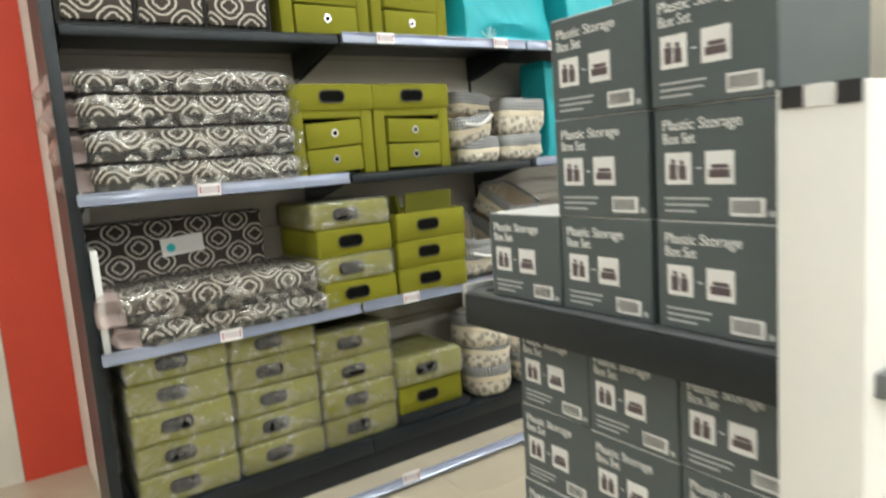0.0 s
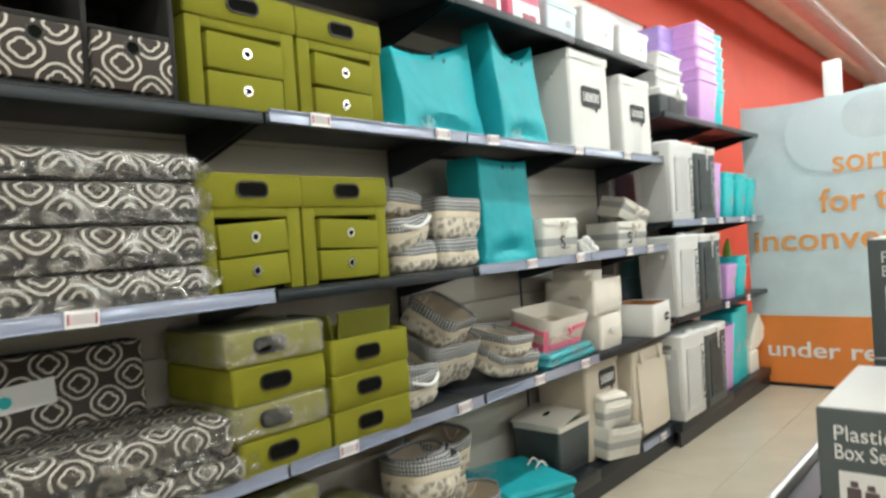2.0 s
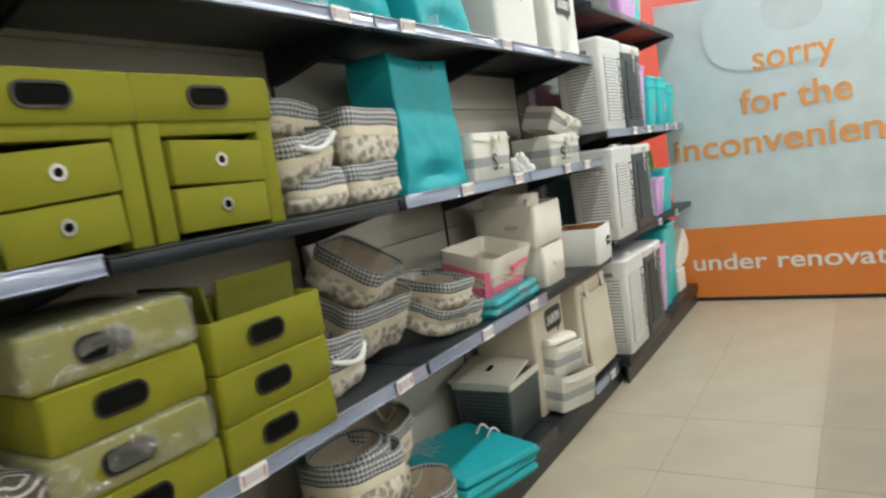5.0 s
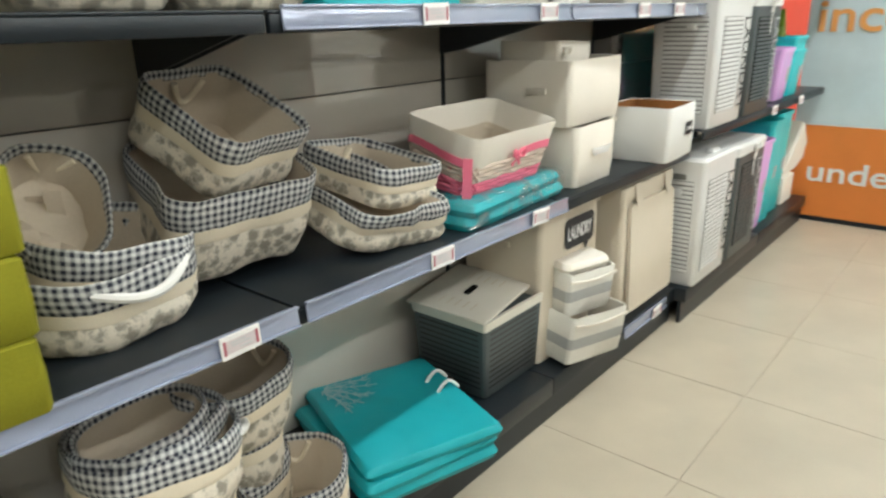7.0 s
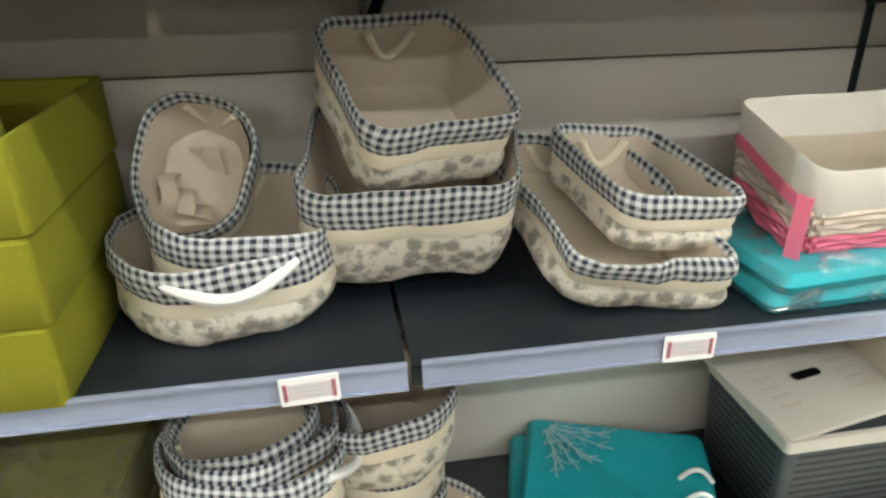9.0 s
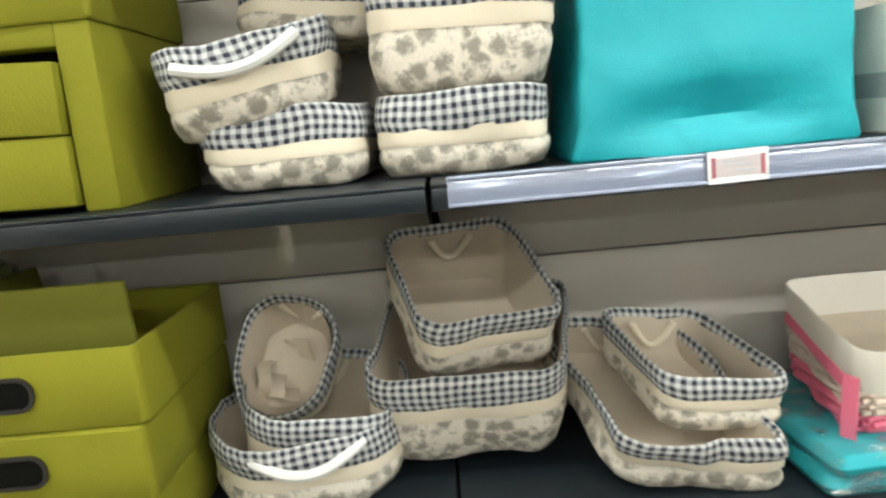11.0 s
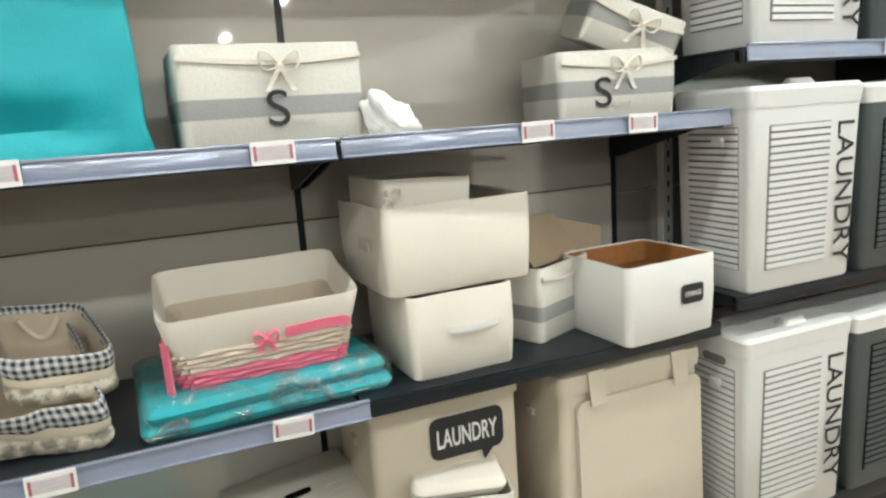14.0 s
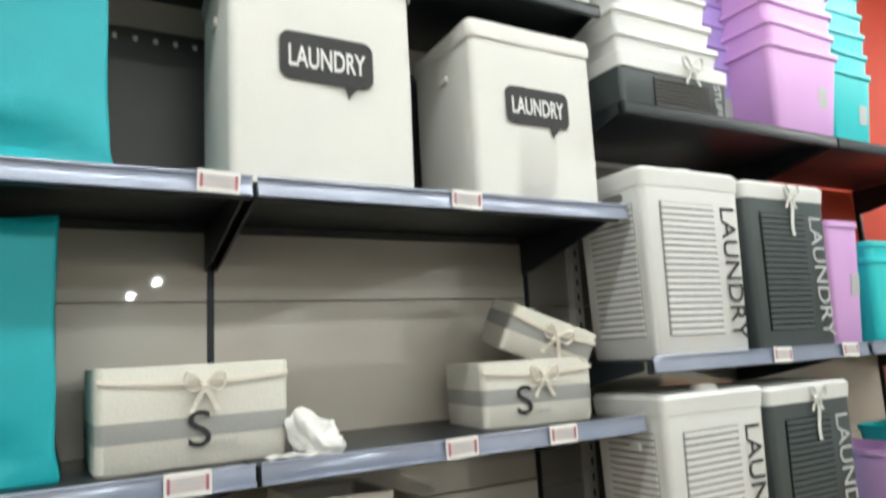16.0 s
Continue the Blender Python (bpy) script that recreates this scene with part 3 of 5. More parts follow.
for k in range(19):
    m = pose(0.05 + 0.05 * k, 0, 0)
    if hole is None:
        hole = part("hole", rounded_plate(0.012, 0.016, 0.005, 0.0012, 3), PRINT, dots, "", m)
    else:
        share("hole", hole, dots, m)
side = thing("end_panel", "charcoal steel side frame closing the end of the shelving", "side panel", pose(-0.045, 0, 0))
part("front_post", box(-0.02, 0.02, YF + 0.02, YF + 0.06, 0, 2.98, 0.003), STEEL_DARK, side)
part("side_sheet", box(-0.008, 0.008, YF + 0.06, YB + 0.015, 0.02, 2.98), STEEL_DARK, side)

for x0, x1, z in ((-0.04, 0.99, Z2), (2.044, 3.04, Z2), (3.045, 4.075, Z2), (1.01, 2.02, Z3), (2.025, 3.04, Z3), (3.045, 4.08, Z3), (-0.035, 0.99, Z1), (0.995, 2.02, Z1), (2.035, 3.06, Z1)):
    label_strip(x0, x1, YF - 0.004, z - 0.014)
for x0, x1 in ((4.07, 5.07), (5.09, 6.06)):
    label_strip(x0, x1, YR - 0.004, R3 - 0.014)
label_strip(3.55, 3.95, YF + 0.008, 0.135)
for x, z in ((0.402, Z2), (2.45, Z2), (2.911, Z2), (3.496, Z2), (3.786, Z2), (1.214, Z3), (1.851, Z3), (2.20, Z3), (2.968, Z3), (3.548, Z3), (0.42, Z1), (1.24, Z1), (1.877, Z1), (2.45, Z1), (2.89, Z1)):
    price_tag(x, YF - 0.017, z - 0.012)
for x in (4.60, 4.95, 5.45, 5.75):
    price_tag(x, YR - 0.017, R3 - 0.012)
for x in (5.0, 5.5):
    price_tag(x, YR - 0.012, R2 - 0.02)
price_tag(3.83, YF - 0.006, 0.137)
fallen = label_strip(0.72, 1.75, YF - 0.20, 0.028, 60)
fallen["label"] = "fallen blue-grey label strip lying on the floor by the shelving"
price_tag(1.05, YF - 0.212, 0.05)


# ---- green felt boxes ----
def hand_slot(parent, x, y, z, w=0.120, h=0.054):
    # no slot is cut: a dark plate paints its shade
    s = part("hand_slot", rounded_plate(w - 0.008, h - 0.008, h * 0.42, 0.0015), HOLE_SHADE, parent, "dark plate painted as the shade in a hand slot", pose(x, y, z))
    part("slot_rim", frame_plate(w, h, h * 0.45, 0.006, 0.004), SLOT, s, "dark metal rim")
    return s


def soft_box(w, d, h, r=0.012, bulge=0.004):
    return loft([(0, w - 0.006, d - 0.006, r), (0.004, w, d, r), (h * 0.5, w + bulge, d + bulge, r), (h - 0.005, w, d, r), (h, w - 0.01, d - 0.01, r)], 0.0025, random.randint(0, 99), True, True)


def drawer_tower(x0, x1, z, tilt=(0, 0), yf=YF + 0.09, tall=0.275):
    """Lidded felt box with two little drawers in the front."""
    w, d = x1 - x0, 0.34
    t = thing("green_drawer_box", "olive green felt storage box with lid and two small drawers", "storage box", pose((x0 + x1) / 2, yf + d / 2, z, 0, 0, random.uniform(-1.2, 1.2)), "green drawer boxes")
    hb = tall
    f = -d / 2
    k = 0.055
    for sx in (-w / 2, w / 2 - k):
        part("side_wall", box(sx, sx + k, f, d / 2, 0, hb, 0.006), GREEN, t)
    part("top_rail", box(-w / 2 + k - 0.002, w / 2 - k + 0.002, f + 0.001, d / 2, hb - 0.035, hb - 0.001, 0.004), GREEN, t)
    part("core", box(-w / 2 + k - 0.002, w / 2 - k + 0.002, f + 0.06, d / 2 - 0.002, 0.002, hb - 0.034), GREEN, t)
    # dark sheet with the shade behind the drawers as its colour
    part("drawer_bay_shade", box(-w / 2 + k, w / 2 - k, f + 0.045, f + 0.059, 0.004, hb - 0.036), HOLE_SHADE, t, "dark sheet painted as the shade behind the drawers")
    lid = part("lid", soft_box(w + 0.012, d + 0.012, 0.108, 0.010, 0.003), GREEN, t, "", pose(0, 0, hb - 0.002))
    hand_slot(lid, 0.0, f - 0.0085, 0.056)
    dh = (hb - 0.036 - 0.030) / 2
    for zz, tl, out in ((0.012, tilt[0], 0.008), (0.016 + dh, tilt[1], 0.012)):
        dw = w - 2 * k - 0.012
        dr = part("drawer", box(-dw / 2, dw / 2, f - out, f + 0.04, 0, dh, 0.006), GREEN, t, "", pose(0, 0, zz, 0, tl, 0))
        part("eyelet", frame_plate(0.034, 0.034, 0.017, 0.007, 0.004, 8), RING, dr, "chrome eyelet", pose(0, f - out, dh * 0.54))
        # shade in the eyelet, painted as a small dark disc
        part("eyelet_shade", rounded_plate(0.022, 0.022, 0.011, 0.001, 8), HOLE_SHADE, dr, "", pose(0, f - out, dh * 0.54))
    return t


drawer_tower(0.79, 1.192, Z3, (0, 1.5), YF + 0.07, 0.295)
drawer_tower(1.208, 1.605, Z3, (0, 3.0), YF + 0.07, 0.295)
drawer_tower(0.775, 1.155, Z2, (-3.0, -3.5), YF + 0.055)
drawer_tower(1.17, 1.565, Z2, (1.0, 2.5), YF + 0.055)


def film_over(parent, w, d, h, seed, film=None):
    """Crinkled clear bag round a box of that size."""
    bm = loft([(-0.002, w * 0.96, d * 0.97, 0.02), (0.01, w + 0.02, d + 0.014, 0.02), (h * 0.3, w + 0.024, d + 0.012, 0.02), (h * 0.6, w + 0.02, d + 0.014, 0.02), (h * 0.9, w + 0.022, d + 0.016, 0.02), (h + 0.006, w * 0.97, d * 0.97, 0.02)], 0.007, seed, False, True, freq=16)
    return part("film", bm, film or FILM_SOFT, parent, "clear crinkled plastic film")


def flat_box(x0, x1, yf, z, h, wrapped=False, d=0.36, turn=0.0, lid_open=False, dull=False):
    w = x1 - x0
    words = "flat olive green felt box in clear plastic wrap" if wrapped else "flat olive green felt box with dark hand slot"
    t = thing("green_flat_box", words, "storage box", pose((x0 + x1) / 2, yf + d / 2, z, 0, 0, turn), "flat green boxes")
    if lid_open:
        part("body", loft([(0, w - 0.008, d - 0.006, 0.012), (0.004, w, d, 0.012), (h - 0.003, w, d, 0.012), (h, w - 0.004, d - 0.004, 0.012), (h - 0.003, w - 0.022, d - 0.022, 0.012), (0.012, w - 0.026, d - 0.026, 0.012)], 0.002, 4, True), GREEN, t)
        part("inner_flap", box(-w / 2 + 0.09, w / 2 - 0.03, 0.0, 0.010, 0, 0.115, 0.003), GREEN_SHADED, t, "upright felt divider", pose(0, -d / 2 + 0.07, h - 0.03, 6, 0, 0))
        part("side_flap", box(-0.006, 0.006, -0.12, 0.12, 0, 0.11, 0.003), GREEN_SHADED, t, "upright felt divider", pose(-w / 2 + 0.08, 0.0, h - 0.03, 0, -10, 0))
    else:
        part("body", soft_box(w - 0.004, d, h - 0.002), GREEN, t)
    hand_slot(t, -0.026, -d / 2 - 0.0035, h * 0.52, 0.118, min(0.054, h * 0.52))
    if wrapped:
        film_over(t, w, d, h, random.randint(0, 99))
    return t


# shelf one, two stacks
for z, h, wr, tn, dx in ((Z1, 0.112, False, 0.8, 0), (Z1 + 0.113, 0.105, True, -1.2, -0.012), (Z1 + 0.221, 0.118, False, 0.5, -0.01), (Z1 + 0.341, 0.108, True, -1.5, -0.015)):
    flat_box(0.82 + dx, 1.178 + dx, YF - 0.01, z, h, wr, 0.40, tn)
for k, (h, op) in enumerate(((0.122, False), (0.122, False), (0.122, True))):
    flat_box(1.194, 1.566 + 0.004 * k, YF - 0.012, Z1 + 0.1225 * k, h, False, 0.40, 0.6 * k - 0.8, op)
# base, four stacks
for x0, x1, n, h, base, yoff in ((0.035, 0.405, 5, 0.115, Z0, 0.0), (0.425, 0.785, 5, 0.112, Z0, 0.02), (0.80, 1.155, 4, 0.122, Z0 + 0.01, 0.02), (1.17, 1.525, 2, 0.128, Z0 + 0.05, 0.0)):
    if base > Z0 + 0.03:
        tray = thing("black_tray", "low black plastic tray under the green boxes", "tray", pose(0, 0, Z0))
        part("tray_body", box(x0 - 0.01, x1 + 0.03, YF + 0.025, YF + 0.40, 0.0, base - Z0 - 0.001, 0.008), STEEL_DARK, tray)
    elif base > Z0:
        base = Z0
    for k in range(n):
        plain = x0 > 1.1 and k == 0
        flat_box(x0, x1, YF + 0.035 + yoff + random.uniform(-0.008, 0.008), base + k * (h + 0.006), h, not plain, 0.37, random.uniform(-1.5, 1.5))


# ---- trellis cloth things ----
def zip_bag(x0, x1, z, h, yf=YF + 0.005, d=0.42, seed=1, lean=0.0):
    """Flat printed cloth case in a clear bag whose pink-edged end sticks out."""
    w = x1 - x0
    t = thing("folded_storage_case", "folded brown and white trellis cloth case in clear plastic bag", "storage case", pose((x0 + x1) / 2, yf + d / 2, z, 0, lean, 0), "bagged trellis cases")
    hp = h * 0.62
    part("binding", loft([(0, w * 0.95, d * 0.95, 0.03), (0.008, w * 0.985, d * 0.98, 0.04), (h - hp, w * 0.975, d * 0.97, 0.04)], 0.004, seed + 5, True, True), TAUPE, t, "dark taupe cloth border")
    part("cover", loft([(h - hp - 0.002, w * 0.97, d * 0.97, 0.04), (h - hp + 0.012, w, d, 0.05), (h - 0.02, w * 0.995, d * 0.99, 0.05), (h - 0.006, w * 0.95, d * 0.93, 0.04), (h, w * 0.88, d * 0.82, 0.04)], 0.006, seed, True, True), TRELLIS, t)
    bag = loft([(0.0, w * 0.97, d * 0.96, 0.03), (0.006, w + 0.012, d + 0.008, 0.04), (h * 0.2, w + 0.018, d + 0.012, 0.05), (h * 0.4, w + 0.022, d + 0.012, 0.05), (h * 0.75, w + 0.026, d + 0.012, 0.05), (h * 0.97, w * 0.98, d * 0.98, 0.05), (h + 0.006, w * 0.9, d * 0.86, 0.05)], 0.013, seed + 2, False, True, freq=17)
    part("film", bag, FILM, t, "clear crinkled plastic film")
    flap = loft([(0, 0.02, 0.30, 0.008), (h * 0.3, 0.05, 0.34, 0.02), (h * 0.55, 0.085, 0.30, 0.03), (h * 0.8, 0.04, 0.33, 0.015), (h * 0.95, 0.015, 0.26, 0.006)], 0.014, seed + 4, True, True, freq=20)
    part("bag_flap", flap, FILM, t, "loose clear end of the plastic bag", pose(w / 2 + 0.012, -0.02, 0.004))
    ear = loft([(0, 0.10, 0.30, 0.02), (h * 0.3, 0.13, 0.26, 0.03), (h * 0.7, 0.09, 0.30, 0.02), (h * 0.9, 0.05, 0.22, 0.01)], 0.016, seed + 9, True, True, freq=22)
    part("bag_end", ear, EAR, t, "pinkish gathered end of the plastic bag", pose(-w / 2 - 0.025, -0.02, 0.012))
    return t


EAR = bpy.data.materials.new("pinkish_gathered_film")
EAR.use_nodes = True
_b = EAR.node_tree.nodes["Principled BSDF"]
_b.inputs["Base Color"].default_value, _b.inputs["Roughness"].default_value, _b.inputs["Alpha"].default_value = (0.84, 0.66, 0.63, 1), 0.2, 0.36
zz = Z2 + 0.002
for k, (h, dx) in enumerate(((0.100, 0.0), (0.118, -0.01), (0.116, -0.02), (0.082, -0.02))):
    zip_bag(0.02 + dx, 0.785 + dx * 0.6, zz, h, YF - 0.01, 0.43, 3 + 4 * k)
    zz += h + 0.002
zz = Z1 + 0.002
for k, (h, x0) in enumerate(((0.085, 0.09), (0.125, 0.05))):
    zip_bag(x0, x0 + 0.76, zz, h, YF - 0.02, 0.36, 31 + 5 * k)
    zz += h + 0.002
big = thing("trellis_box", "large brown and white trellis cloth box with a white card", "storage box", pose(0.36, 3.255, Z1))
part("body", soft_box(0.72, 0.11, 0.435), TRELLIS, big)
part("card", box(-0.085, 0.085, -0.003, 0, 0, 0.075), TAG, big, "white product card", pose(0.01, -0.060, 0.285, 0, -4, 0))
part("seal", rounded_plate(0.035, 0.035, 0.017, 0.001, 8), AQUA, big, "round green print", pose(-0.04, -0.0635, 0.315))
wl = thing("white_carton", "plain white carton standing behind the trellis cases", "carton", pose(-0.005, 3.06, Z1))
part("body", box(-0.012, 0.012, -0.18, 0.18, 0, 0.37, 0.002), CARTON_IN, wl)

unit = thing("drawer_unit", "dark cube unit with brown and white trellis cloth drawers", "drawer unit", pose(-0.02, YF + 0.02, Z3))
W = 0.745
for k in range(4):
    part("partition", box(k * (W - 0.016) / 3, k * (W - 0.016) / 3 + 0.016, 0, 0.34, 0, 0.53, 0.002), TAUPE, unit)
for zc in (0, 0.172, 0.345, 0.515):
    part("board", box(0.001, W - 0.001, 0.002, 0.338, zc, zc + 0.014, 0.002), TAUPE, unit)
part("back", box(0.001, W - 0.001, 0.325, 0.339, 0.001, 0.529), TAUPE, unit)
for col in range(3):
    for row in (0, 2):
        cx = 0.016 + col * (W - 0.016) / 3
        cw = (W - 0.016) / 3 - 0.020
        dr = part("drawer", box(0.002, cw, 0, 0.28, 0, 0.152, 0.006), TRELLIS, unit, "trellis cloth drawer", pose(cx, -0.012 if row == 0 else 0.03, 0.016 + row * 0.1725))
        # finger hole shade as a dark disc on the drawer front
        part("drawer_hole_shade", rounded_plate(0.036, 0.036, 0.018, 0.0015, 8), HOLE_SHADE, dr, "dark plate painted as the shade in a finger hole", pose(cw / 2, 0, 0.118))
        part("drawer_eyelet", frame_plate(0.046, 0.046, 0.023, 0.006, 0.003, 8), SLOT, dr, "", pose(cw / 2, 0, 0.118))


# ---- cloth bags ----
def coral_sprig(lo, hi, size, count, seed):
    """Flat branching print: twigs fan out from one root, each with side shoots."""
    rnd = random.Random(seed)
    bm = bmesh.new()

    def twig(x, y, a, length, wide, k):
        mx = Matrix.LocRotScale((x + math.cos(a) * length / 2, y + math.sin(a) * length / 2, 0.00002 * k), Euler((0, 0, a)), (length, wide, 0.0008))
        bmesh.ops.create_cube(bm, size=1, matrix=mx)
        return x + math.cos(a) * length, y + math.sin(a) * length

    k = 0
    for n in range(count):
        a = radians(lo + (hi - lo) * (n + 0.5) / count + rnd.uniform(-5, 5))
        x, y = 0.012 * math.cos(a), 0.012 * math.sin(a)
        for step in range(4):
            length = size * rnd.uniform(0.20, 0.30)
            for side in (-1, 1):
                twig(x, y, a + side * rnd.uniform(0.5, 0.9), length * rnd.uniform(0.4, 0.8), 0.0028, k)
                k += 1
            x, y = twig(x, y, a, length, 0.0042, k)
            a += rnd.uniform(-0.3, 0.3)
            k += 1
    return bm


def cloth_bag(x0, x1, y0, z, h, d, turn=0.0, seed=0, peak=0.05, pinch=0.25, label="tall teal nonwoven laundry bag with open pinched top", rope=False, sprig=0.0, slant=0.0):
    """Standing bag: wide foot, gusseted sides, open top with two raised corners."""
    w = x1 - x0
    t = thing("teal_bag", label, "bag", pose((x0 + x1) / 2, y0 + d / 2, z, 0, 0, turn), "teal laundry bags")
    lv = [(0.0, w * 1.05, d * 0.97, 0.012)]
    for s in (0.015, 0.06, 0.11, 0.16, 0.21, 0.27, 0.34, 0.42, 0.5, 0.58, 0.66, 0.74, 0.82, 0.91, 1.0):
        lv.append((h * s, w * (1.0 - 0.03 * s + 0.07 * max(0.0, 1 - s / 0.12)), d * (1 - (1 - pinch) * s ** 1.25), 0.012))
    bm = loft(lv, 0.009, seed, True, False, freq=8)
    for v in bm.verts:
        k = max(0.0, v.co.z / h - 0.5) * 2
        v.co.z += peak * k * (abs(v.co.x) / (w / 2)) ** 2 + slant * k * v.co.x / (w / 2)
        if v.co.y < 0:
            u, s = abs(2 * v.co.x / w), v.co.z / h
            reach = max(0.0, min(1.0, (1.0 - 1.9 * s - u) / 0.30))
            dip = max(0.0, min(s / 0.12, (0.25 - s) / 0.12, 1.0))
            v.co.y += 0.026 * reach * dip
            v.co.y -= 0.014 * max(0.0, 1 - abs(s - 0.28) / 0.16) * max(0.0, 1 - u)
            v.co.y += 0.010 * max(0.0, 1 - abs(u - 0.55 + 0.25 * math.sin(seed + 3 * s)) / 0.10) * max(0.0, s - 0.3)
        if abs(v.co.x) > w * 0.42:
            v.co.x *= 1 - 0.05 * math.sin(math.pi * min(1, v.co.z / h)) * (1 - abs(v.co.y) / (d * 0.55))
    body = part("body", bm, TEAL, t)
    body.modifiers.new("cloth", "SOLIDIFY").thickness = 0.003
    for ex in (-0.045, 0.045):
        part("eyelet", frame_plate(0.022, 0.022, 0.011, 0.005, 0.003, 6), SLOT, t, "dark metal eyelet", pose(ex, -d * pinch / 2 - d * 0.09, h * 0.94, 8, 0, 0))
    if rope:
        pts = [(-0.045 + 0.09 * i / 12, -d * pinch / 2 - d * 0.08, h * 0.90 + 0.075 * math.sin(math.pi * i / 12)) for i in range(13)]
        part("handle", tube(pts, 0.004), WHITE, t, "white rope handle")
    if sprig:
        part("coral_print", coral_sprig(25, 155, 0.055, 6, seed), PRINT_TEAL, t, "pale coral print", pose(sprig, -d / 2 - 0.0015, h * 0.02, 91, 0, 0))
    return t


cloth_bag(1.66, 2.30, YF + 0.06, Z3, 0.37, 0.30, 8, 2, 0.05, 0.55, sprig=-0.17, slant=0.07)
cloth_bag(2.37, 2.77, YF + 0.04, Z3, 0.44, 0.30, 2, 5, 0.13, 0.55, sprig=-0.10, slant=-0.03)
cloth_bag(2.262, 2.695, YF + 0.11, Z2, 0.495, 0.25, 1, 8, 0.02, 0.80)
folded = thing("folded_teal_bag", "folded teal cloth bags with coral print and rope handles", "bag", pose(2.47, 3.03, Z0, 0, 0, -20))
for k, (dx, dy, tn) in enumerate(((-0.02, 0.0, 3), (-0.025, 0.0, 5), (0.0, 0.0, 0))):
    part("folded_layer", soft_box(0.40, 0.46, 0.036, 0.02, 0.012), TEAL, folded, "", pose(dx, dy, 0.0365 * k, 0, 0, tn))
part("coral_print", coral_sprig(-82, 8, 0.15, 8, 4), PRINT_TEAL, folded, "pale coral print", pose(-0.165, 0.20, 0.1125))
for dy in (0.097, 0.026):
    part("rope_handle", tube([(0.13 + 0.07 * i / 10, dy - 0.02, 0.108 + 0.030 * math.sin(math.pi * i / 10)) for i in range(11)], 0.0055), WHITE, folded, "white rope handle")
pack = thing("folded_teal_pack", "flat folded teal bag in clear plastic under the wicker basket", "bag", pose(2.86, 3.06, Z1, 0, 0, 3))
for k in range(2):
    part("folded_layer", soft_box(0.52 - 0.02 * k, 0.34, 0.036, 0.02, 0.012), TEAL, pack, "", pose(-0.005 * k, 0, 0.0365 * k, 0, 0, 2 * k))
film_over(pack, 0.51, 0.34, 0.074, 17, FILM)


# ---- soft fabric baskets ----
def basket(m, w, d, h, r=0.05, seed=0, label="cream floral cotton basket with navy gingham rim", group="floral baskets", slump=0.006, handle=False, flare=0.12, band=0.055, shear=0.0):
    t = thing("fabric_basket", label, "basket", m, group)
    wb, db = w * (1 - flare), d * (1 - flare)
    cr = slump * 0.35
    pl = h - band - min(0.026, 0.16 * h)

    def girth(f):
        """Width factor of the soft wall at a fraction of its height: round foot, belly, drawn-in top."""
        foot = 1 - 0.26 * max(0.0, 1 - f / 0.16) ** 2
        return foot * (1 - flare + flare * min(1.0, f * 1.25)) * (1 + 0.055 * math.sin(math.pi * min(1, f * 1.1)))

    wall = [(pl * f, w * 0.985 * girth(f), d * 0.985 * girth(f), r) for f in (0, 0.04, 0.09, 0.16, 0.3, 0.45, 0.6, 0.75, 0.9, 1.0)]
    part("body", loft(wall + [(h - 0.012, w * 0.975, d * 0.975, r)], slump, seed, True, crease=cr), FLORAL, t)
    g1 = girth(1.0) * 0.985
    part("trim_band", loft([(pl - 0.004, w * g1 + 0.003, d * g1 + 0.003, r), (pl + 0.004, w * g1 + 0.007, d * g1 + 0.007, r), (h - band + 0.004, w * 0.99 + 0.004, d * 0.99 + 0.004, r)], slump, seed, False, crease=cr), TRIM, t, "plain cream band under the cuff")
    cuff = [(h - band, w * 0.985 + 0.006, d * 0.985 + 0.006, r), (h - band * 0.7, w + 0.009, d + 0.009, r), (h - band * 0.35, w + 0.010, d + 0.010, r), (h - 0.003, w + 0.006, d + 0.006, r), (h + 0.002, w - 0.001, d - 0.001, r), (h - 0.003, w - 0.009, d - 0.009, r), (h - 0.02, w - 0.013, d - 0.013, r)]
    part("rim_band", loft(cuff, slump, seed, False, crease=cr), GING, t, "navy and white gingham cuff")
    part("lining", loft([(0.016, wb * 0.74, db * 0.74, r), (0.022, wb * 0.86, db * 0.86, r), (h * 0.3, wb * 0.97 - 0.014, db * 0.97 - 0.014, r), (h * 0.6, w * 0.96 - 0.016, d * 0.96 - 0.016, r), (h - 0.014, w - 0.012, d - 0.012, r)], slump, seed, True, crease=cr * 2), LINING, t, "beige cotton lining")
    if handle:
        pts = []
        for i in range(15):
            hx = -0.095 + 0.19 * i / 14
            bend = math.sqrt(1 - (2 * hx / w) ** 2) if r > 0.1 else 1.0
            pts.append((hx, -d / 2 * bend - 0.012 - 0.010 * math.sin(math.pi * i / 14), h - 0.024 - 0.026 * math.sin(math.pi * i / 14) + 0.010 * i / 14))
        part("handle", tube(pts, 0.0095), WHITE, t, "white cotton strap handle")
    ins = [(-0.04 + 0.08 * i / 10, d / 2 - 0.02, h - 0.02 - 0.05 * math.sin(math.pi * i / 10)) for i in range(11)]
    part("inner_strap", tube(ins, 0.0065), TRIM, t, "beige inner strap")
    if shear:
        for ch in t.children:
            for v in ch.data.vertices:
                v.co.x -= shear * v.co.y
    return t


# shelf two: two stacks
basket(pose(1.79, 3.09, Z2, 0, 0, 4), 0.27, 0.27, 0.125, 0.06, 1, handle=False, slump=0.016)
basket(pose(1.755, 3.075, Z2 + 0.115, 6, -9, 6), 0.265, 0.26, 0.135, 0.06, 2, handle=True, slump=0.020)
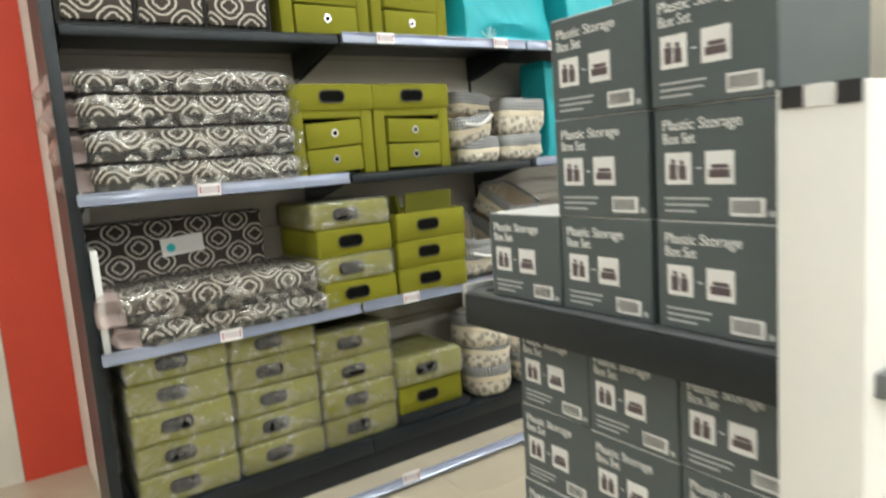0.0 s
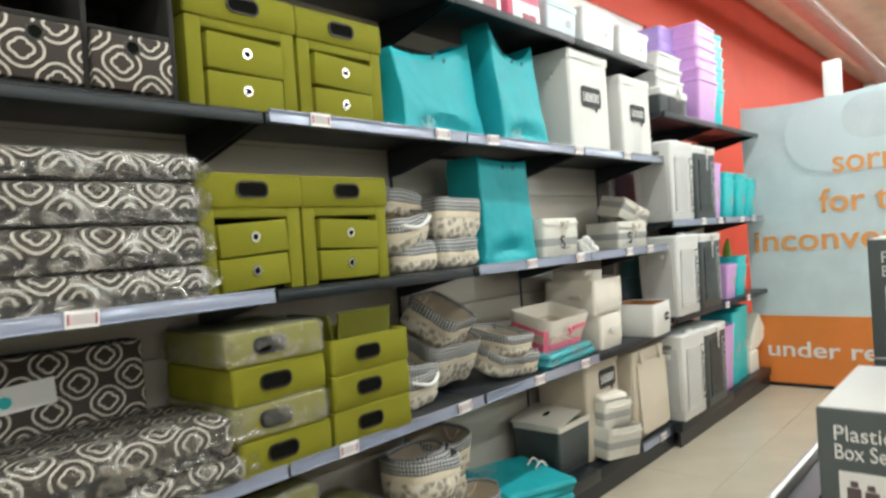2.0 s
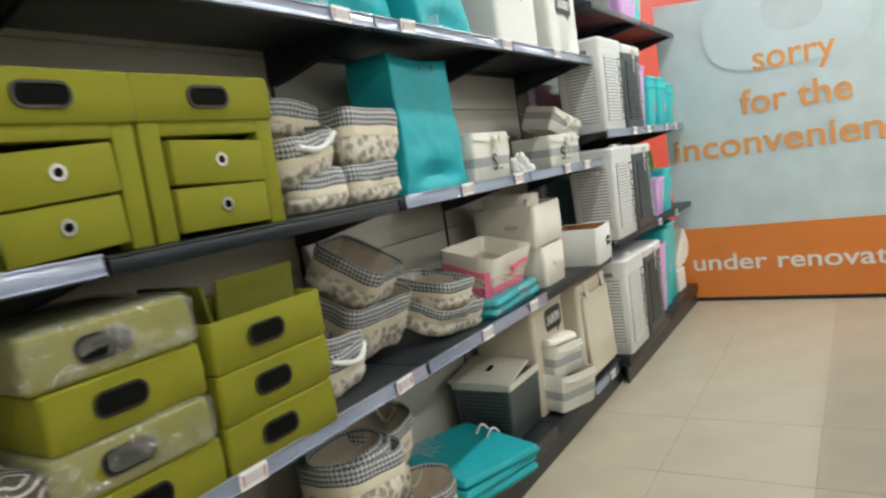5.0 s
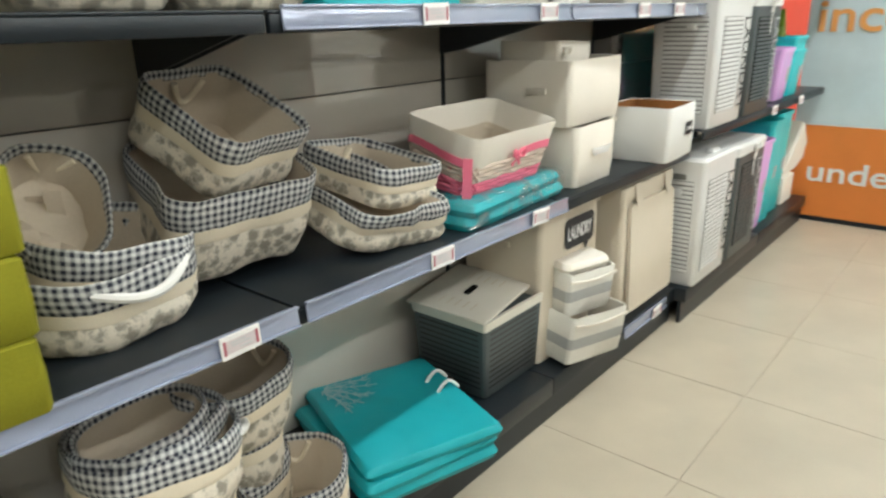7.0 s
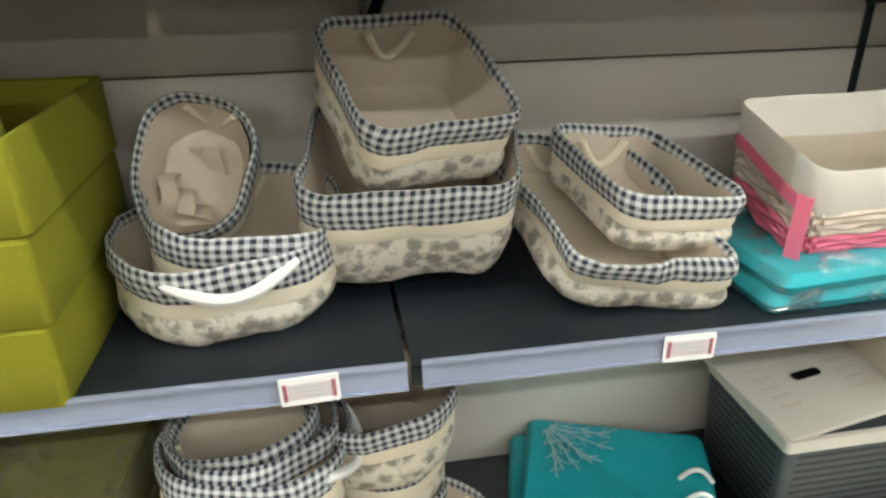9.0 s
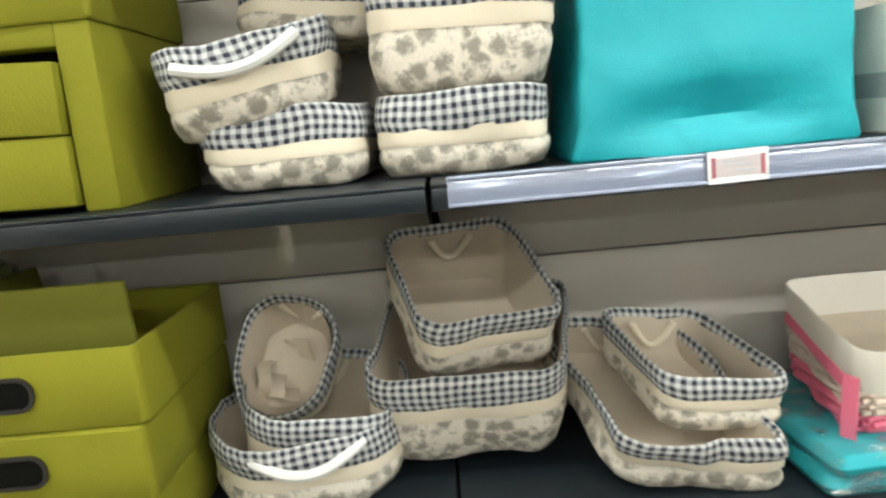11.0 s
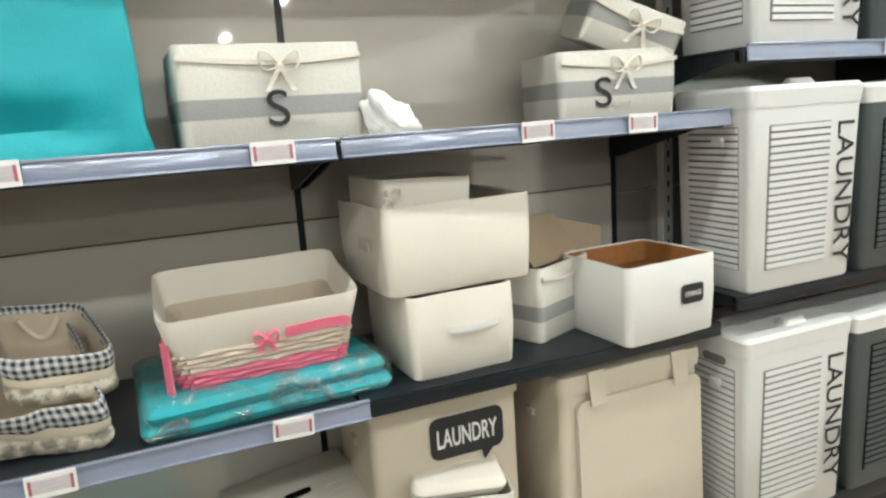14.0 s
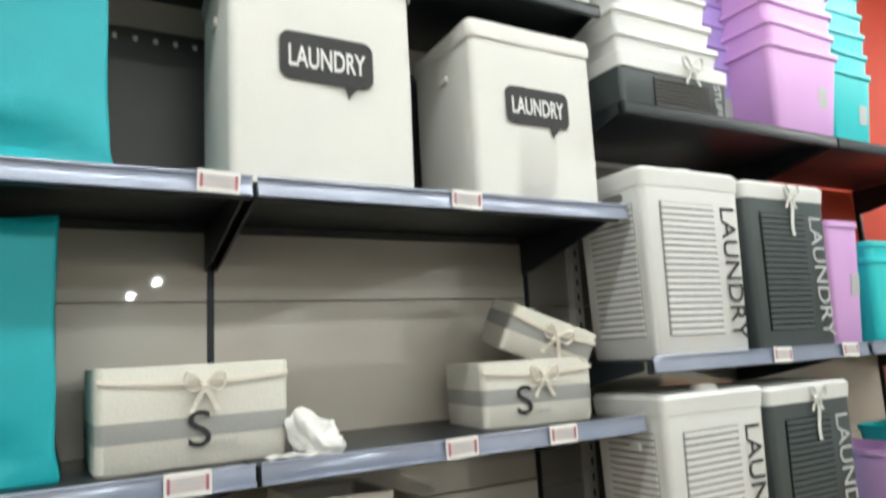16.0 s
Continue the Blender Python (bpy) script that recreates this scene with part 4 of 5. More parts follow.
basket(pose(1.84, 3.16, Z2 + 0.235, -6, 8, 0), 0.24, 0.20, 0.11, 0.05, 3, slump=0.018)
basket(pose(2.085, 3.09, Z2, 0, 0, -2), 0.275, 0.27, 0.130, 0.05, 4, slump=0.016)
basket(pose(2.09, 3.085, Z2 + 0.122, 0, 2, -3), 0.285, 0.27, 0.185, 0.05, 5, slump=0.011)
# shelf one
basket(pose(1.752, 3.112, Z1, 3, 0, 8), 0.35, 0.33, 0.150, 0.15, 11, handle=True, slump=0.014, label="round floral cotton basket with gingham rim and white strap")
basket(pose(1.775, 3.125, Z1 + 0.035, 6, 5, 8), 0.31, 0.295, 0.150, 0.135, 12, slump=0.012, label="round floral cotton basket nested in a larger one")
oval = basket(pose(1.715, 3.19, Z1 + 0.185, 54, 14, -8), 0.172, 0.235, 0.11, 0.082, 13, slump=0.010, label="small oval floral basket lying tipped with loose straps inside")
for k in range(3):
    part("loose_strap", ribbon([(-0.045 + 0.03 * k + 0.01 * math.sin(i * 0.9 + k), -0.07 + 0.012 * i, 0.02 + 0.035 * math.sin(i * 0.55 + k)) for i in range(11)], 0.03, 0.003, (1, 0, 0.2)), LINING, oval, "loose beige strap")
basket(pose(2.075, 3.190, Z1 + 0.054, 17, 0, -3), 0.352, 0.30, 0.218, 0.055, 14, label="square floral cotton basket with gingham rim holding another", slump=0.012, shear=-0.12, flare=0.16, band=0.068)
basket(pose(2.058, 3.167, Z1 + 0.252, 32, 0, 13), 0.25, 0.25, 0.158, 0.035, 15, label="square floral basket tipped forward on a larger one", shear=0.08, slump=0.010, band=0.052, flare=0.06)
basket(pose(2.382, 3.100, Z1 + 0.054, 20, 2, -6), 0.258, 0.345, 0.120, 0.04, 16, label="pale floral basket slumped under a smaller one", slump=0.018, shear=0.38, band=0.040, flare=0.04)
basket(pose(2.450, 3.076, Z1 + 0.118, 13, 2, -4), 0.192, 0.245, 0.105, 0.04, 17, label="narrow floral basket with gingham rim tipped forward", shear=0.36, slump=0.009, band=0.040, flare=0.03)
# base: round ones
for k, (px, py, pz, dia, h, lean) in enumerate(((1.75, 3.00, Z0, 0.25, 0.165, 0), (1.75, 3.00, Z0 + 0.13, 0.265, 0.165, 2), (1.755, 3.00, Z0 + 0.245, 0.315, 0.170, 4), (1.757, 3.00, Z0 + 0.280, 0.275, 0.150, 5), (1.76, 3.00, Z0 + 0.300, 0.235, 0.140, 7),
                                                 (1.99, 3.11, Z0, 0.235, 0.165, 0), (1.985, 3.11, Z0 + 0.13, 0.25, 0.165, -2), (1.985, 3.11, Z0 + 0.262, 0.285, 0.175, 5), (2.06, 2.975, Z0, 0.245, 0.18, -3))):
    basket(pose(px, py, pz, 3, lean, 40 * k), dia, dia, h, dia * 0.45, 40 + k, label="round floral cotton basket with navy gingham rim", handle=k == 2, slump=0.010, band=0.05)


# ---- cream canvas boxes ----
def open_box(m, w, d, h, label, outer=CREAM, inner=CREAM_IN, flare=0.04, r=0.02, slump=0.003, seed=0, name="canvas_box", category="storage box"):
    t = thing(name, label, category, m)
    wb, db = w * (1 - flare), d * (1 - flare)
    part("body", loft([(0, wb - 0.008, db - 0.008, r), (0.005, wb, db, r), (h * 0.5, (w + wb) / 2 + 0.003, (d + db) / 2 + 0.003, r), (h - 0.004, w, d, r), (h, w - 0.004, d - 0.004, r), (h - 0.004, w - 0.012, d - 0.012, r)], slump, seed, True), outer, t)
    part("lining", loft([(0.012, wb - 0.02, db - 0.02, r), (h * 0.5, (w + wb) / 2 - 0.012, (d + db) / 2 - 0.012, r), (h - 0.003, w - 0.011, d - 0.011, r)], slump, seed, True), inner, t, "inside lining")
    return t


def bow(parent, x, y, z, s=0.05, m=WHITE):
    """Tied ribbon: two loops, two tails, a knot."""
    for sx in (-1, 1):
        pts = [(x + sx * s * 0.75 * math.sin(math.pi * i / 10), y - 0.004 - 0.006 * math.sin(math.pi * i / 10), z + s * 0.35 * math.sin(2 * math.pi * i / 10) + 0.25 * s * math.sin(math.pi * i / 10)) for i in range(11)]
        part("ribbon_loop", ribbon(pts, 0.010, 0.002, (0, 1, 0.2)), m, parent, "tied ribbon loop")
        tail = [(x + sx * s * 0.5 * i / 6, y - 0.005 - 0.003 * math.sin(i), z - s * 0.95 * i / 6) for i in range(7)]
        part("ribbon_tail", ribbon(tail, 0.011, 0.002, (1, 0, 0)), m, parent, "ribbon tail")
    part("knot", soft_box(0.016, 0.010, 0.014, 0.004, 0.001), m, parent, "ribbon knot", pose(x, y - 0.005, z - 0.007))


def s_box(m, w, d, h, label, seed, with_bow=True, lx=-0.02, letter=True):
    t = open_box(m, w, d, h, label, BANDED, CREAM_IN, 0.02, 0.018, 0.004, seed, "banded_canvas_box")
    if letter:
        part("letter", lettering("S", 0.105, 0.045), INK, t, "black printed letter S", pose(lx, -d / 2 - 0.0045, h * 0.19))
        part("word", lettering("TORAGE", 0.014, 0.05), PRINT_GREY, t, "small grey printed word", pose(lx + 0.05, -d / 2 - 0.0045, h * 0.19))
    hem = [(-w / 2 + 0.004 + (w - 0.008) * i / 16, -d / 2 - 0.004, h - 0.026 - 0.012 * math.sin(math.pi * i / 16)) for i in range(17)]
    part("drawn_hem", ribbon(hem, 0.010, 0.005, (0, 0, 1)), CREAM, t, "gathered cloth hem")
    if with_bow:
        bow(t, 0.012, -d / 2 - 0.006, h - 0.045, 0.055, CREAM)
    return t


s_box(pose(2.945, 2.962 + 0.14, Z2, 0, 0, 2), 0.385, 0.28, 0.205, "cream canvas box with grey band, letter S and tied ribbon", 3)
s_box(pose(3.825, 2.945 + 0.13, Z2, 0, 0, -7), 0.335, 0.25, 0.170, "cream canvas box with grey band and white bow", 6, True, -0.07)
s_box(pose(3.87, 3.07, Z2 + 0.172, 10, 22, -14), 0.26, 0.21, 0.13, "small banded canvas box tipped on a larger one", 9, letter=False)
tis = thing("crumpled_tissue", "crumpled white tissue paper on the shelf", "paper", pose(3.20, 2.95, Z2))
tb = bmesh.new()
bmesh.ops.create_icosphere(tb, subdivisions=4, radius=0.058)
for v in tb.verts:
    nv = noise.noise(v.co * 22) * 0.035 + noise.noise(v.co * 55) * 0.014
    v.co *= 1 + nv / 0.075
    v.co.z = max(0, (v.co.z + 0.042) * (0.72 + 0.6 * max(0, -v.co.x) / 0.075))
part("paper", tb, TISSUE, tis)
tail_pts = [(-0.12 + 0.02 * i, -0.03 + 0.008 * math.sin(i), 0.003 + 0.004 * (i % 2)) for i in range(8)]
part("torn_strip", ribbon(tail_pts, 0.05, 0.002, (0, 1, 0)), TISSUE, tis)

low = open_box(pose(3.305, 3.035, Z1, 0, 0, 2), 0.275, 0.30, 0.20, "cream canvas box with a white strap handle under another", seed=21, slump=0.005)
part("handle_plate", rounded_plate(0.105, 0.022, 0.004, 0.004), PLASTIC_W, low, "clear white carry handle", pose(0.02, -0.155, 0.108))
part("handle_strap", ribbon([(-0.045 + 0.013 * i, -0.160 - 0.010 * math.sin(math.pi * i / 10), 0.116) for i in range(11)], 0.016, 0.003, (0, 0, 1)), WHITE, low, "white strap")
up = open_box(pose(3.315, 3.055, Z1 + 0.202, 0, 0, 3), 0.385, 0.32, 0.205, "large cream canvas box with empty open top", seed=23, slump=0.006)
part("side_handle", box(-0.004, 0.004, -0.035, 0.035, 0, 0.022, 0.003), CREAM_IN, up, "cream side handle", pose(-0.196, -0.04, 0.10))
sm = open_box(pose(3.255, 3.06, Z1 + 0.335, 0, 3, 5), 0.235, 0.22, 0.125, "small cream canvas box nested in a larger one", seed=25)
bow(sm, -0.10, -0.115, 0.09, 0.03, CREAM)
s_box(pose(3.62, 3.10, Z1, 0, 0, 24), 0.24, 0.22, 0.20, "cream banded canvas box standing behind others", 27, False, 0.04)
for k, (px, py, pz, rz, rx) in enumerate(((3.66, 3.11, Z1 + 0.245, 24, 52), (3.78, 3.17, Z1 + 0.205, -10, 62))):
    card = thing("cardboard_flap", "loose brown cardboard flap leaning in a box", "cardboard", pose(px, py, pz, rx, 15 * k, rz))
    part("board", box(-0.11, 0.11, -0.075, 0.075, 0, 0.004, 0.001), KRAFT, card)
st = open_box(pose(3.85, 2.945, Z1, 0, 0, 4), 0.30, 0.27, 0.205, "white open storage box with a black label plate", WHITE, AMBER, 0.02, 0.02, 0.003, 29)
part("filling", box(-0.13, 0.13, -0.115, 0.115, 0.10, 0.150, 0.01), AMBER, st, "amber brown contents")
part("label_plate", rounded_plate(0.075, 0.05, 0.010, 0.002), INK, st, "black label plate", pose(0.06, -0.138, 0.11))
part("label_word", lettering("STORAGE", 0.018, 0.055), PRINT, st, "white word STORAGE", pose(0.033, -0.1405, 0.104))


def speech_sign(parent, x, y, z, w, h):
    """Black speech-bubble patch with the word on it."""
    part("patch", rounded_plate(w, h, h * 0.22, 0.0015), INK, parent, "black speech-bubble patch", pose(x, y, z))
    tl = bmesh.new()
    v = [tl.verts.new(p) for p in ((0, -0.0014, 0), (0.035, -0.0014, 0), (0.008, -0.0014, -h * 0.28), (0, 0, 0), (0.035, 0, 0), (0.008, 0, -h * 0.28))]
    tl.faces.new(v[:3]), tl.faces.new(v[5:2:-1])
    for i in range(3):
        tl.faces.new((v[i], v[3 + i], v[3 + (i + 1) % 3], v[(i + 1) % 3]))
    part("patch_tail", tl, INK, parent, "", pose(x + w * 0.18, y, z - h / 2 + 0.002))
    part("patch_word", lettering("LAUNDRY", h * 0.62, w * 0.82, 0.0012, 0.012), PRINT, parent, "white word LAUNDRY", pose(x - w * 0.41, y - 0.002, z - h * 0.22))


def cloth_hamper(x0, x1, yf, z, h, d, label, sx, sz, sw=0.165, sh=0.082, turn=0.0, m=CREAM):
    w = x1 - x0
    t = thing("cloth_hamper", label, "hamper", pose((x0 + x1) / 2, yf + d / 2, z, 0, 0, turn), "cloth laundry hampers")
    part("body", loft([(0, w - 0.01, d - 0.01, 0.02), (0.006, w, d, 0.02), (h * 0.5, w + 0.004, d + 0.004, 0.02), (h - 0.03, w + 0.002, d + 0.002, 0.02)], 0.004, int(x0 * 10), True), m, t)
    part("cover", loft([(h - 0.055, w + 0.012, d + 0.012, 0.02), (h - 0.03, w + 0.016, d + 0.014, 0.02), (h - 0.006, w + 0.008, d + 0.008, 0.02), (h, w * 0.95, d * 0.94, 0.02)], 0.006, int(x0 * 13), False, True), m, t, "soft cloth cover flap")
    part("side_toggle", box(-0.006, 0.006, -0.02, 0.02, 0, 0.02, 0.004), m, t, "", pose(-w / 2 - 0.006, -0.02, h * 0.72))
    if sw:
        speech_sign(t, sx, -d / 2 - 0.006, sz, sw, sh)
    return t


cloth_hamper(3.00, 3.44, YF + 0.03, Z3, 0.56, 0.30, "tall white cloth laundry hamper with black speech-bubble patch", 0.0, 0.305, 0.225, 0.115, m=WHITE)
cloth_hamper(3.615, 4.02, YF + 0.03, Z3, 0.50, 0.32, "white cloth laundry hamper with cover and black patch", 0.0, 0.27, 0.21, 0.105, m=WHITE)
cloth_hamper(3.08, 3.47, YF + 0.10, Z0, 0.575, 0.32, "beige cloth laundry hamper with black patch on the base shelf", 0.05, 0.44, 0.2, 0.11, m=BEIGE)
bh = cloth_hamper(3.57, 4.02, YF + 0.05, Z0, 0.545, 0.34, "beige cloth hamper with its lid hanging open in front", 0, 0, 0, m=BEIGE)
part("hanging_lid", rounded_plate(0.405, 0.44, 0.028, 0.014), BEIGE, bh, "beige lid hanging down the front", pose(0.020, -0.178, 0.25, -2, 0, 0))
for hx in (-0.12, 0.15):
    part("hinge_strap", ribbon([(hx, -0.176 - 0.004 * i, 0.545 - 0.022 * i) for i in range(5)], 0.05, 0.004, (1, 0, 0)), BEIGE, bh, "cloth hinge strap")

dk = thing("lidded_box", "slate grey box with an askew cream lid on the base shelf", "storage box", pose(2.935, 3.10, Z0))
part("body", loft([(0, 0.29, 0.27, 0.012), (0.01, 0.30, 0.28, 0.012), (0.255, 0.325, 0.30, 0.012), (0.262, 0.32, 0.295, 0.012)], 0, 0, True, True), PLASTIC_G, dk)
part("rim", loft([(0.245, 0.332, 0.307, 0.012), (0.275, 0.335, 0.31, 0.012), (0.275, 0.31, 0.285, 0.012), (0.25, 0.308, 0.283, 0.012)], 0, 0, False), PLASTIC_C, dk, "cream rim")
lid = part("lid", box(-0.165, 0.165, -0.15, 0.15, 0, 0.012, 0.005), PLASTIC_C, dk, "cream lid lying askew", pose(-0.012, 0.02, 0.285, 3, -4, 7))
# grooves as dark strips on the faces, their shade in the colour
for row in range(11):
    zz = 0.035 + 0.019 * row
    grow = 0.0125 * zz / 0.255
    part("groove", box(-0.132, 0.132, -0.1408 - grow * 0.8, -0.1392 - grow * 0.8, zz, zz + 0.005), SLOT, dk, "dark strip painted as the shade in a groove", smooth=False)
    part("groove", box(-0.1508 - grow, -0.1492 - grow, -0.122, 0.122, zz, zz + 0.005), SLOT, dk, "dark strip painted as the shade in a groove", smooth=False)
# lid grooves likewise, shaded by beige strips
for row in range(5):
    for sx in (-0.12, 0.07):
        part("lid_groove", box(sx, sx + 0.05, -0.07 + 0.03 * row, -0.066 + 0.03 * row, 0.0118, 0.0126), BEIGE, lid, "beige strip painted as the shade in a groove", smooth=False)
part("lid_grip", rounded_plate(0.07, 0.022, 0.01, 0.003), HOLE_SHADE, lid, "dark plate painted as the shade in a finger grip", pose(0.0, 0.0, 0.0135, -90, 0, 0))
s_box(pose(3.27, 2.93, Z0 + 0.012, 4, 6, -10), 0.30, 0.22, 0.175, "banded canvas box tipped at the shelf front", 33, False, 0.06, False)
s_box(pose(3.285, 2.955, Z0 + 0.172, 4, 3, -12), 0.245, 0.19, 0.16, "small banded canvas box on another", 35, False, 0.05, False)
cap = thing("cream_cushion", "folded cream cloth on top of the small boxes", "cloth", pose(3.285, 2.955, Z0 + 0.322, 4, 3, -12))
part("fold", soft_box(0.225, 0.17, 0.04, 0.03, 0.012), CREAM, cap)

# wicker basket on the teal pack
wk = thing("wicker_basket", "pale wicker basket with cream liner and pink woven foot", "basket", pose(2.865, 3.055, Z1 + 0.082, 13, -0.5, 0))
WW, WD, WH = 0.40, 0.25, 0.185
for k in range(8):
    zc = 0.009 + 0.0128 * k
    s = 0.86 + 0.14 * zc / WH
    base_ring = ring_pts(WW * s, WD * s, 0.03)
    pts = []
    for i, (x, y) in enumerate(base_ring + base_ring[:1]):
        off = 1 + 0.024 * (1 if (i + k) % 2 else -1)
        pts.append((x * off, y * off, zc + 0.0022 * math.sin(2.3 * i + k)))
    part("woven_strand", tube(pts, 0.0066, 6), PINK if k < 4 else WICKER, wk, "pink woven strand" if k < 4 else "")
part("inner_wall", loft([(0, WW * 0.81, WD * 0.80, 0.03), (0.03, WW * 0.84, WD * 0.83, 0.03), (0.098, WW * 0.895, WD * 0.88, 0.03)], 0, 0, True), PINK, wk, "pink woven stakes behind the strands")
part("liner_cuff", loft([(0.100, WW * 0.945, WD * 0.95, 0.03), (0.125, WW * 0.985, WD * 0.985, 0.03), (WH - 0.004, WW * 1.03, WD * 1.03, 0.03), (WH + 0.004, WW * 1.02, WD * 1.02, 0.03), (WH - 0.004, WW * 0.99, WD * 0.99, 0.03), (0.09, WW * 0.92, WD * 0.91, 0.03)], 0.004, 3, False), CREAM, wk, "cream cloth liner folded over the rim")
part("liner_floor", loft([(0.024, WW * 0.77, WD * 0.74, 0.03), (0.06, WW * 0.81, WD * 0.78, 0.03), (0.100, WW * 0.865, WD * 0.84, 0.03), (0.113, WW * 0.95, WD * 0.945, 0.03)], 0.001, 5, True), LINING, wk, "beige liner inside")
rb = [(x, y, 0.118 + 0.006 * math.sin(i * 0.7)) for i, (x, y) in enumerate(ring_pts(WW * 0.99, WD * 0.995, 0.03))]
part("pink_ribbon", ribbon([p for p in rb if p[1] < -WD * 0.47 and p[0] > 0], 0.024, 0.004, (0, 0, 1)), PINK, wk, "pink satin ribbon beside the bow")
part("pink_ribbon", ribbon([p for p in rb if p[0] < -WW * 0.47], 0.022, 0.004, (0, 0, 1)), PINK, wk, "pink satin ribbon along the side")
bow(wk, 0.0, -WD / 2 - 0.006, 0.118, 0.034, PINK)
part("corner_tail", ribbon([(-WW / 2 + 0.004, -WD / 2 + 0.02 - 0.004 * i, 0.13 - 0.024 * i) for i in range(7)], 0.026, 0.003, (0.5, -0.8, 0)), PINK, wk, "pink ribbon hanging at the corner")


# ---- plastic hampers ----
def slat_hamper(x0, z, h=0.53, dark=False, word=True, yf=YR - 0.012, w=0.41, d=0.28, lid_gap=False):
    m = PLASTIC_G if dark else PLASTIC_W
    t = thing("plastic_hamper", "slate grey slatted plastic laundry hamper with white lid band and ribbon" if dark else "white slatted plastic laundry hamper with the word LAUNDRY", "hamper", pose(x0 + w / 2, yf + d / 2, z), "plastic laundry hampers")
    wb, db = w * 0.93, d * 0.92
    part("body", loft([(0, wb - 0.01, db - 0.01, 0.02), (0.008, wb, db, 0.02), (h - 0.055, w * 0.985, d * 0.985, 0.02)], 0, 0, True), m, t)
    part("lid", loft([(h - 0.055, w, d, 0.022), (h - 0.012, w + 0.008, d + 0.008, 0.022), (h, w * 0.97, d * 0.97, 0.022)], 0, 0, True, True), PLASTIC_W, t, "white lid" if dark else "")
    def front_y(zz):
        return -(db + (d * 0.985 - db) * (zz / (h - 0.055))) / 2
    sa, sb = -w * 0.33, w * 0.19
    z_lo, z_hi = 0.06, h - 0.10
    ang = math.degrees(math.atan((d * 0.985 - db) / 2 / (h - 0.055)))
    # sheet on the closed body, its colour the shade between slats
    fp = part("slat_field", box(sa - 0.004, sb + 0.004, -0.0015, 0.004, 0, z_hi - z_lo, 0.0), HOLE_SHADE if dark else GAP_SHADE_W, t, "dark sheet painted as the shade between the slats", pose(0, front_y(z_lo), z_lo, ang, 0, 0))
    n = 21
    sl = None
    for k in range(n):
        mm = pose(0, -0.0015, (k + 0.5) * (z_hi - z_lo) / n)
        if sl is None:
            sl = part("slat", box(sa, sb, -0.004, 0.0, -0.0062, 0.0062, 0.0), m, fp, "", mm, False)
        else:
            share("slat", sl, fp, mm)
    sx = -(wb + (w * 0.985 - wb) * (z_lo / (h - 0.055))) / 2
    sang = math.degrees(math.atan((w * 0.985 - wb) / 2 / (h - 0.055)))
    # the same painted gap shade on the side
    gp = part("side_slat_field", box(-0.0015, 0.004, -d * 0.34, d * 0.30, 0, z_hi - z_lo, 0.0), HOLE_SHADE if dark else GAP_SHADE_W, t, "dark sheet painted as the shade between the side slats", pose(sx, 0, z_lo, 0, -sang, 0))
    sl2 = None
    for k in range(n):
        mm = pose(-0.0015, 0, (k + 0.5) * (z_hi - z_lo) / n)
        if sl2 is None:
            sl2 = part("slat", box(-0.004, 0, -d * 0.335, d * 0.295, -0.0062, 0.0062), m, gp, "", mm, False)
        else:
            share("slat", sl2, gp, mm)
    if not dark:
        part("side_clip", box(-0.012, 0, -0.02, 0.02, 0, 0.024, 0.004), PLASTIC_W, t, "white side clip", pose(-w / 2 + 0.004, -0.03, h * 0.72))
        # hand hole shade as a grey plate, nothing is cut
        part("hand_hole_shade", rounded_plate(0.085, 0.026, 0.012, 0.002), GAP_SHADE_W, t, "grey plate painted as the shade in a hand hole", pose(-w / 2 + 0.0045, -0.02, h * 0.855, 0, 0, -90))
    part("word", lettering("LAUNDRY", 0.088, 0.39), PRINT_GREY if dark else INK, t, "printed word LAUNDRY reading downwards", pose(w * 0.27, front_y(h * 0.5) - 0.0035, h - 0.105, ang, 90, 0))
    if dark:
        bow(t, w * 0.02, -d / 2 - 0.008, h - 0.035, 0.05, WHITE)
        part("long_tail", ribbon([(w * 0.03 + 0.006 * math.sin(i), -d / 2 - 0.008, h - 0.04 - 0.022 * i) for i in range(7)], 0.014, 0.002, (1, 0, 0)), WHITE, t, "hanging white ribbon")
    else:
        part("lid_grip", loft([(0, 0.10, 0.05, 0.02), (0.018, 0.07, 0.03, 0.014)], 0, 0, True, True), PLASTIC_W, t, "", pose(0.02, -d * 0.3, h - 0.002))
    return t


for z, h in ((Z0, 0.575), (R2, 0.54), (R3, 0.535)):
    slat_hamper(4.085, z, h)
    slat_hamper(4.515, z, h * 0.985, True)


